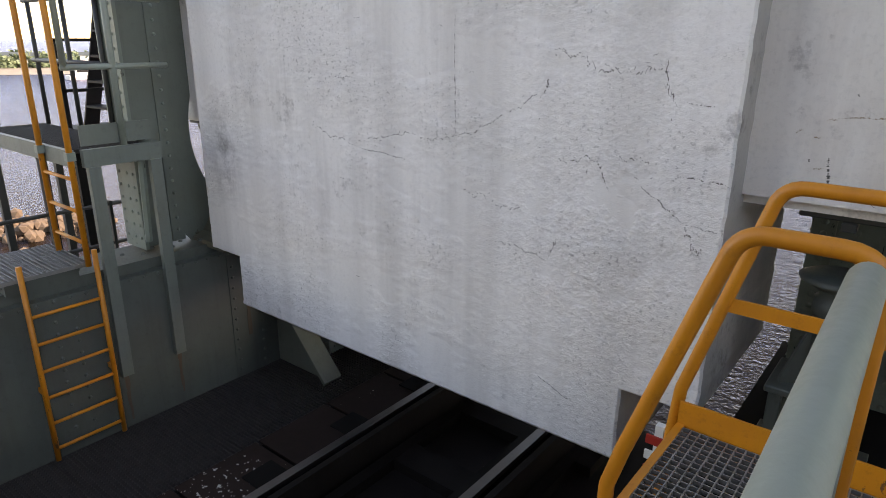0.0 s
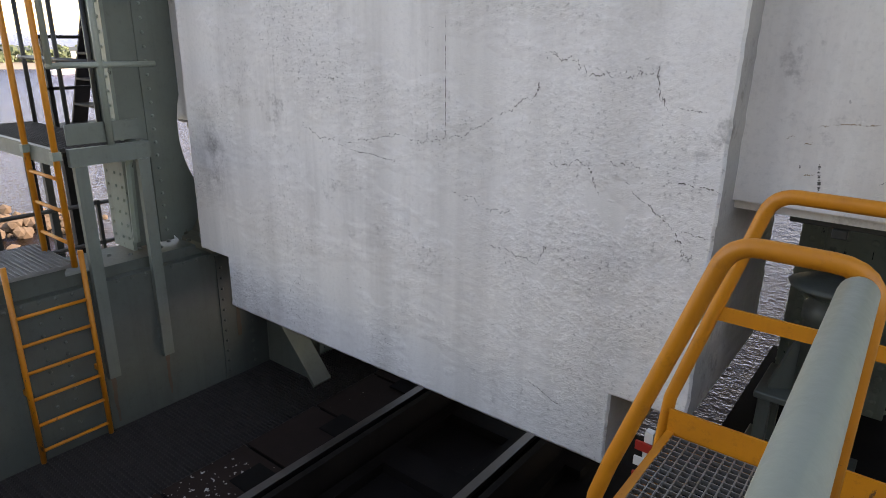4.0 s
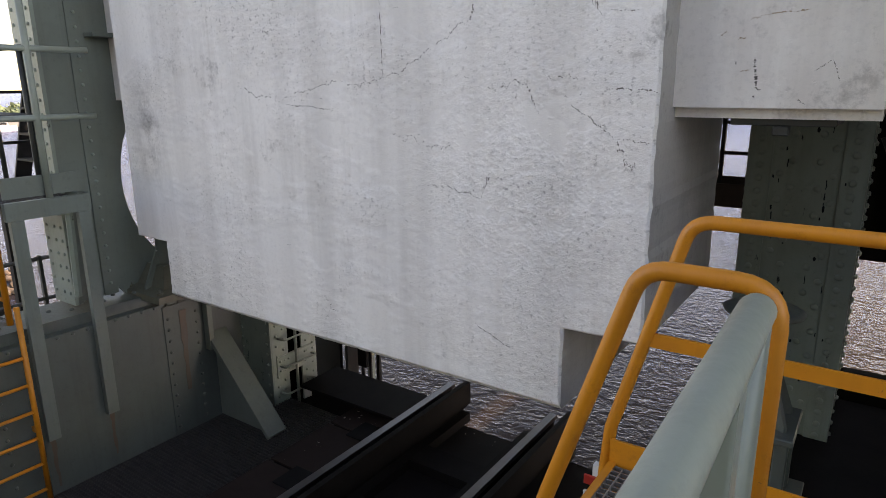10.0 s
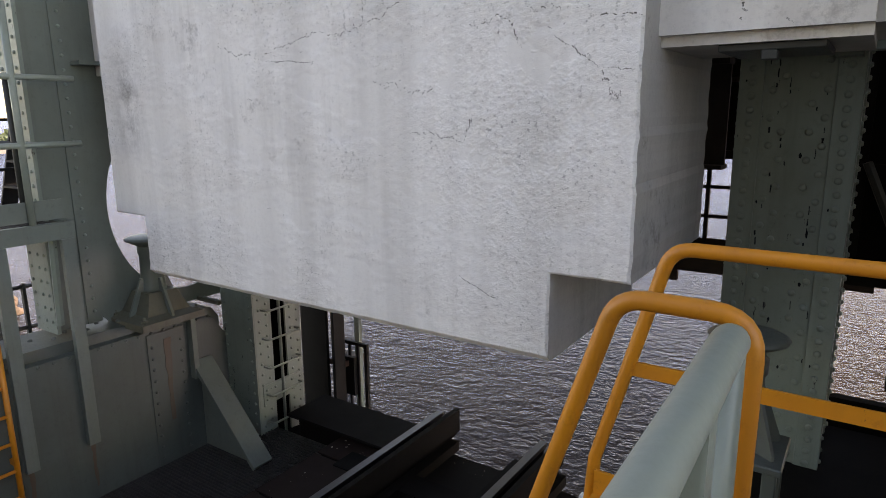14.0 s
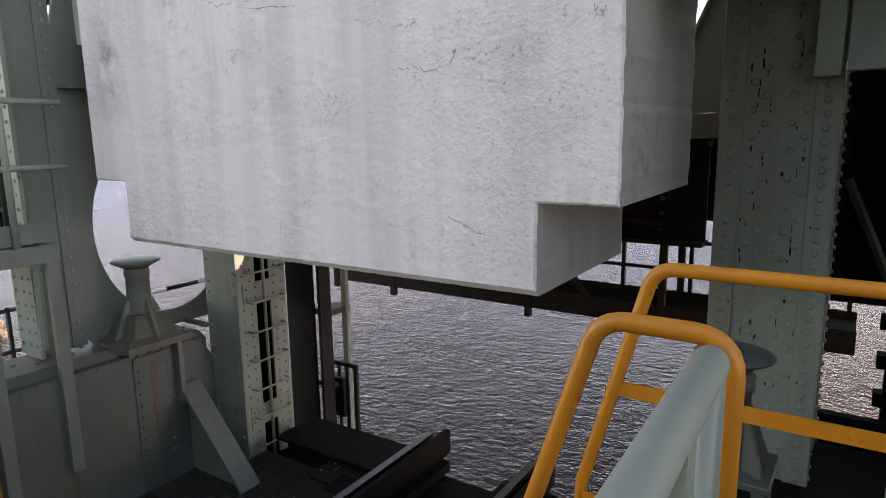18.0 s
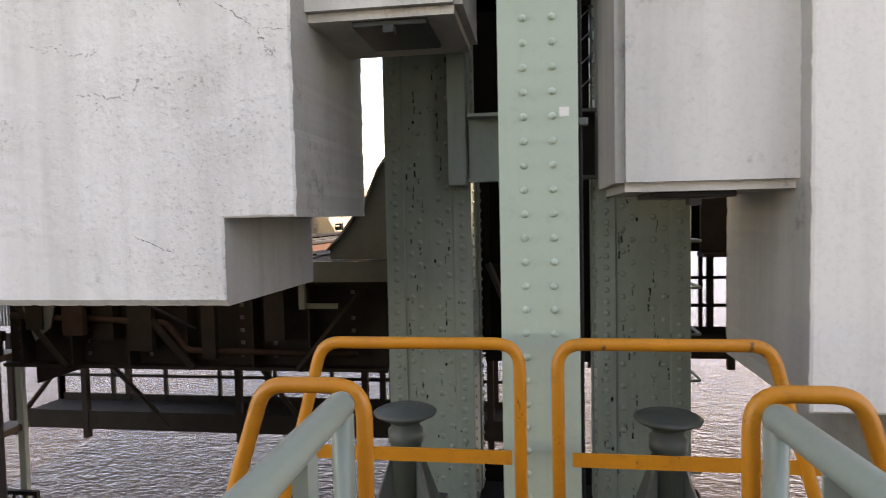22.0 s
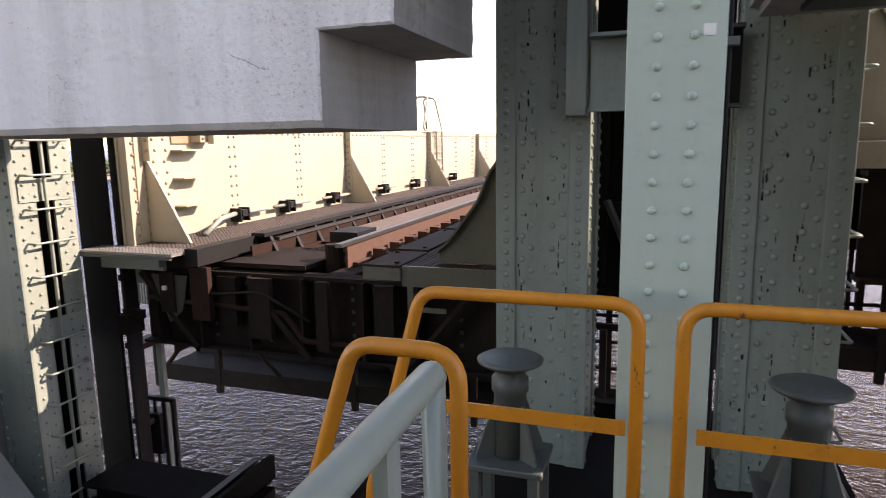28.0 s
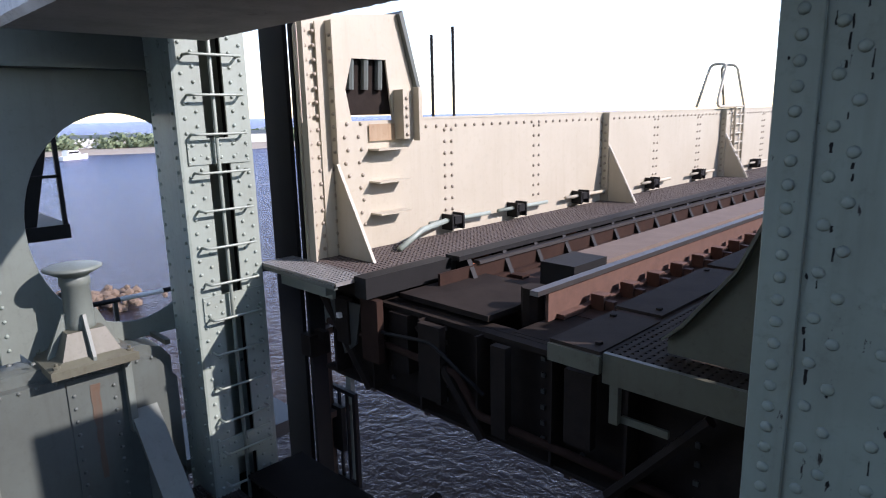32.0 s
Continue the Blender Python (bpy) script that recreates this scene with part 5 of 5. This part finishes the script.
    for u in (2.80, 3.85):
        r = part("rail", sx(s, (u - 0.034, u + 0.034, 5.80, L, 0.0, 0.035)) if u < 3 else sx(s, (u - 0.034, u + 0.034, 6.4, L, -0.05, -0.02)), M_RAIL, top, "steel running rail")
        # the web behind the brackets is dark rust, painting in their shade
        part("rail_web", sx(s, (u - 0.012, u + 0.012, 5.95, L, -0.215, 0.0 if u < 3 else -0.05), (u - 0.07, u + 0.07, 6.05, L, -0.214, -0.18)), M_RAILR if u < 3 else M_RUSTD, r)
    y = 6.4
    while y < 20:
        part("rail_clip", sx(s, (2.63, 2.74, y, y + 0.10, -0.215, -0.10), (2.56, 2.63, y + 0.02, y + 0.07, -0.215, -0.14)), M_RAILR, top)
        y += 0.42
    for k, (a, c, y0, y1) in enumerate(((1.98, 2.30, 5.28, 5.95), (2.02, 2.34, 6.05, 7.4), (2.05, 2.36, 7.5, 9.0))):
        q = part("deck_plate", sx(s, (a, c, y0, y1, -0.05, -0.03)), M_PLATE2, top, "dark grimy deck plate")
        for pa, pb in ((a + 0.05, y0 + 0.08), (c - 0.08, y1 - 0.12)):
            part("plate_bolt", sx(s, (pa, pa + 0.03, pb, pb + 0.03, -0.03, -0.015)), M_UNDER, q)
    part("inner_walk", grating(bmesh.new(), *sorted((s * 1.05, s * 1.97)), 5.32, 12.0, -0.04, 0.045, 0.03, 0.03, 0.05), M_PLATE2, top, "soiled steel grating walkway")
    part("walk_edge", sx(s, (1.05, 1.97, 5.29, 5.32, -0.20, -0.035)), M_GREYM, top, "olive edge beam of the inner walk")
    part("plate_edge", sx(s, (1.975, 2.30, 5.26, 5.29, -0.15, -0.05)), M_GREYM, top)
    part("walk_bracket", sx(s, (1.88, 1.93, 5.30, 5.34, -0.42, -0.20), (1.62, 1.88, 5.34, 5.36, -0.42, -0.38)), M_GREYM, top)
    for u in (1.30, 1.60):
        part("walk_bearer", sx(s, (u, u + 0.06, 5.32, 9.0, -0.20, -0.075)), M_UNDER, top)
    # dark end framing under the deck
    e = part("end_beam", sx(s, (1.25, 4.85, 5.60, 5.63, -0.95, -0.22)), M_UNDER, top, "dark brown end beam under the deck")
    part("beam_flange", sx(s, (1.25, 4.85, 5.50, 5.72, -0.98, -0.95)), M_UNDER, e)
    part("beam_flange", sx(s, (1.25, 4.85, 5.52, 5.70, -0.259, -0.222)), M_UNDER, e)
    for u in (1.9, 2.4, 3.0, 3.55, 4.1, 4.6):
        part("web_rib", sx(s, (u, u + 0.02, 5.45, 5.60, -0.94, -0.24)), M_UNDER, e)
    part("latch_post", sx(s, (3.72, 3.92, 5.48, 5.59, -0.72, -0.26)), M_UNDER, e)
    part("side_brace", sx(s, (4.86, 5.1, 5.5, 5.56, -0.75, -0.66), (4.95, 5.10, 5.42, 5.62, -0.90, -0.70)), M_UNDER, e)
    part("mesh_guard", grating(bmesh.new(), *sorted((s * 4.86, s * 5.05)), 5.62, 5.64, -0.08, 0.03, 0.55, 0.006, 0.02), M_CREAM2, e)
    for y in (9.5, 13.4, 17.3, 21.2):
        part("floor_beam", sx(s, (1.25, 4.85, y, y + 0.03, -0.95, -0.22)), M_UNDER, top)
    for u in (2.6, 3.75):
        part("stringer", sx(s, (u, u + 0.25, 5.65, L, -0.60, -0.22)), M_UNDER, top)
    part("hanging_cone", lathe(bmesh.new(), [(0.09, 0.0), (0.09, -0.28), (0.015, -0.5)], s * 2.95, 6.0, 10), M_UNDER, top)
    for u, w, z0 in ((4.35, 0.16, -0.62), (3.30, 0.22, -0.80), (2.72, 0.12, -0.86), (2.10, 0.18, -0.70)):
        part("hanging_plate", sx(s, (u, u + w, 5.40, 5.46, z0, -0.24)), M_UNDER, e)
    for (ua, za), (ub, zb) in (((4.75, -0.25), (4.15, -0.95)), ((3.55, -0.28), (2.95, -0.95)), ((1.45, -0.3), (2.0, -0.95))):
        part("end_brace", tube(bmesh.new(), [(s * ua, 5.44, za), (s * ub, 5.44, zb)], 0.035, 6), M_UNDER, e)
    part("jacking_plate", sx(s, (3.92, 4.12, 5.36, 5.42, -0.66, -0.16)), M_RUSTD, e, "rust-brown vertical plate")
    part("web_cover", prism(bmesh.new(), [(s * 4.62, -0.26), (s * 4.20, -0.26), (s * 4.28, -0.60), (s * 4.44, -0.72)], "y", 5.42, 5.44), M_GREYD, e)
    part("pipe_run", tube(bmesh.new(), bent([(s * 4.7, 5.46, -0.50), (s * 3.2, 5.46, -0.56), (s * 3.0, 5.46, -0.80), (s * 1.5, 5.46, -0.82)], 0.1, 4), 0.028, 8), M_RUSTD, e, smooth=True)
    for u in (1.55, 2.25, 2.55, 3.42, 4.02, 4.72):
        for k in range(6):
            part("bolt", sx(s, (u, u + 0.03, 5.585, 5.60, -0.88 + 0.11 * k, -0.85 + 0.11 * k)), M_GREYD, e)
    part("cable", tube(bmesh.new(), bent([(s * 4.15, 5.38, -0.14), (s * 4.0, 5.40, -0.42), (s * 3.4, 5.40, -0.36), (s * 2.9, 5.40, -0.60)], 0.2, 6), 0.014, 6), M_BLACK, e, smooth=True)
    part("lamp_spot", sx(s, (4.42, 4.46, 5.37, 5.40, -0.40, -0.36)), M_WHITE, e)
    # wall fittings over the side walk
    for y in (7.12, 8.16, 9.45, 11.36, 12.97, 15.5, 18.4):
        f = part("pipe_bracket", sx(s, (4.74, 4.89, y - 0.09, y - 0.07, 0.04, 0.20), (4.74, 4.89, y + 0.07, y + 0.09, 0.04, 0.20), (4.80, 4.89, y - 0.07, y + 0.07, 0.04, 0.08), (4.74, 4.86, y - 0.05, y + 0.05, 0.10, 0.18)), M_BLACK, top)
        part("pipe", tube(bmesh.new(), [(s * 4.80, y - 0.35, 0.14), (s * 4.80, y + 0.55, 0.14)], 0.022, 8), M_CREAM2 if y in (7.12, 8.16) else M_CREAM, f, smooth=True)
    part("pipe_bend", tube(bmesh.new(), bent([(s * 4.55, 6.15, 0.02), (s * 4.62, 6.5, 0.14), (s * 4.80, 7.0, 0.14)], 0.1, 4), 0.028, 8), M_CREAM2, top, smooth=True)
    # ladder over the girder, and two thin masts
    lad = part("girder_ladder", tube(bmesh.new(), bent([(s * 4.84, 14.40, 0.1), (s * 4.84, 14.40, 1.2), (s * 4.84, 13.55, 1.2), (s * 4.88, 13.98, 1.92), (s * 5.15, 13.98, 1.92), (s * 5.2, 13.6, 1.2)], 0.1, 5), 0.024, 8), M_CREAM, top, smooth=True)
    part("stile", tube(bmesh.new(), bent([(s * 4.84, 14.78, 0.1), (s * 4.84, 14.78, 1.2), (s * 4.88, 14.42, 1.92), (s * 5.15, 14.42, 1.92), (s * 5.2, 14.78, 1.2)], 0.12, 5), 0.024, 8), M_CREAM, lad, smooth=True)
    part("cross_bar", tube(bmesh.new(), [(s * 4.84, 14.40, 1.2), (s * 4.84, 14.78, 1.2)], 0.02, 6), M_CREAM, lad)
    for k in range(6):
        part("rung", tube(bmesh.new(), [(s * 4.84, 14.40, 0.25 + 0.16 * k), (s * 4.84, 14.78, 0.25 + 0.16 * k)], 0.014, 6), M_CREAM, lad)
    for y, a in ((7.05, 1.95), (7.35, 2.05)):
        part("mast", tube(bmesh.new(), [(s * 5.0, y, 1.15), (s * 5.0, y, a)], 0.015, 6), M_BLACK, top)
    # hanging inspection gangway
    q = part("gangway", sx(s, (0.25, 6.40, 7.24, 8.01, -2.07, -2.03)), M_GANG, top, "dark hanging inspection gangway")
    part("edge_beam", sx(s, (0.25, 6.40, 7.20, 7.24, -2.14, -1.92)), M_GANG, q)
    part("edge_beam", sx(s, (0.25, 6.40, 8.01, 8.05, -2.14, -1.95)), M_GANG, q)
    for z in (-1.72, -1.40, -1.08):
        part("handrail", sx(s, (0.25, 6.40, 8.01, 8.05, z, z + 0.035)), M_BLACK, q)
    for k in range(9):
        u = 0.30 + 0.755 * k
        part("rail_post", sx(s, (u, u + 0.04, 8.0, 8.05, -2.03, -1.05)), M_BLACK, q)
    for u in (6.34, 5.35, 3.4, 1.9, 0.5):
        part("hanger", sx(s, (u, u + 0.07, 7.19, 7.26, -2.25, -1.0)), M_GANG, q)
        part("hanger", sx(s, (u, u + 0.07, 8.0, 8.06, -2.1, -1.0)), M_GANG, q)
    for a, c in ((6.34, 5.42), (5.35, 4.3), (3.4, 2.6)):
        part("diagonal", tube(bmesh.new(), [(s * a, 7.22, -2.1 if a > 6 else -1.05), (s * c, 7.22, -1.05 if a > 6 else -2.1)], 0.03, 6), M_GANG, q)
    part("cross_girder", sx(s, (0.25, 6.2, 7.25, 7.3, -1.02, -0.95), (1.25, 4.85, 7.3, 7.33, -0.95, -0.22)), M_UNDER, q)
    return top


span_left = span(-1)
span_right = span(1)


# ---- unseen wall and ceiling, added to hold back sky light ----
structure("sky_block_wall", boxes((-9, -5.5, -8.2, -7.6, -2.4, 3.2), (-5.5, 5.5, -8.2, -7.6, -2.4, 9.5), (5.5, 9, -8.2, -7.6, -2.4, 3.2)), M_GREYD, "plain dark wall, unseen, added to block low sky light", "wall")
structure("ceiling", boxes((-7.4, 7.4, -0.5, 6.2, 13.7, 14.1)), M_GREYD, "plain dark ceiling, unseen, added to block overhead sky light", "ceiling")


structure("road_bridge_deck", boxes((31.3, 46.0, -60, 120, 2.0, 2.6)), M_GREYD, "plain deck of the road bridge beyond that shades the river", "bridge")
# unseen deck, placed only so that its shadow falls on the near water
structure("river_shade_deck", boxes((5.9, 11.6, 14, 70, 2.0, 2.6)), M_GREYD, "plain dark deck, unseen, added to shade the river", "bridge")


# ---- how the lifting bridge moves ----
RISE = [(0.0, -0.545), (3.9, -0.545), (5.0, -0.455), (6.0, -0.352), (7.0, -0.174), (8.0, -0.083), (9.0, -0.070), (10.0, 0.010), (11.0, 0.160), (12.0, 0.303), (13.0, 0.367),
        (14.0, 0.426), (15.0, 0.539), (16.0, 0.670), (17.0, 0.781), (18.0, 0.856), (19.0, 0.939), (20.0, 1.047), (21.0, 1.157), (22.0, 1.245), (23.0, 1.328), (24.0, 1.419),
        (25.0, 1.517), (26.0, 1.624), (27.0, 1.722), (28.0, 1.817), (29.0, 1.926), (30.0, 2.006), (31.0, 2.099), (32.0, 2.185)]
OFFSET = 0.934                # by which the second span lags


def motions():
    walk(cw_left, [(t, pose(0, 0, z)) for t, z in RISE])
    walk(cw_right, [(t, pose(0, 0, z - OFFSET)) for t, z in RISE])
    walk(span_left, [(t, pose(0, 0, DECK - z)) for t, z in RISE])
    walk(span_right, [(t, pose(0, 0, DECK + OFFSET - z)) for t, z in RISE])
    walk(boat, [(0.0, pose(-164.7, 69.9, WATER, 0, 0, 100)), (6.0, pose(-167.8, 67.9, WATER, 0, 0, 110)), (32.0, pose(-181.0, 51.5, WATER, 0, 0, 120))])


motions()
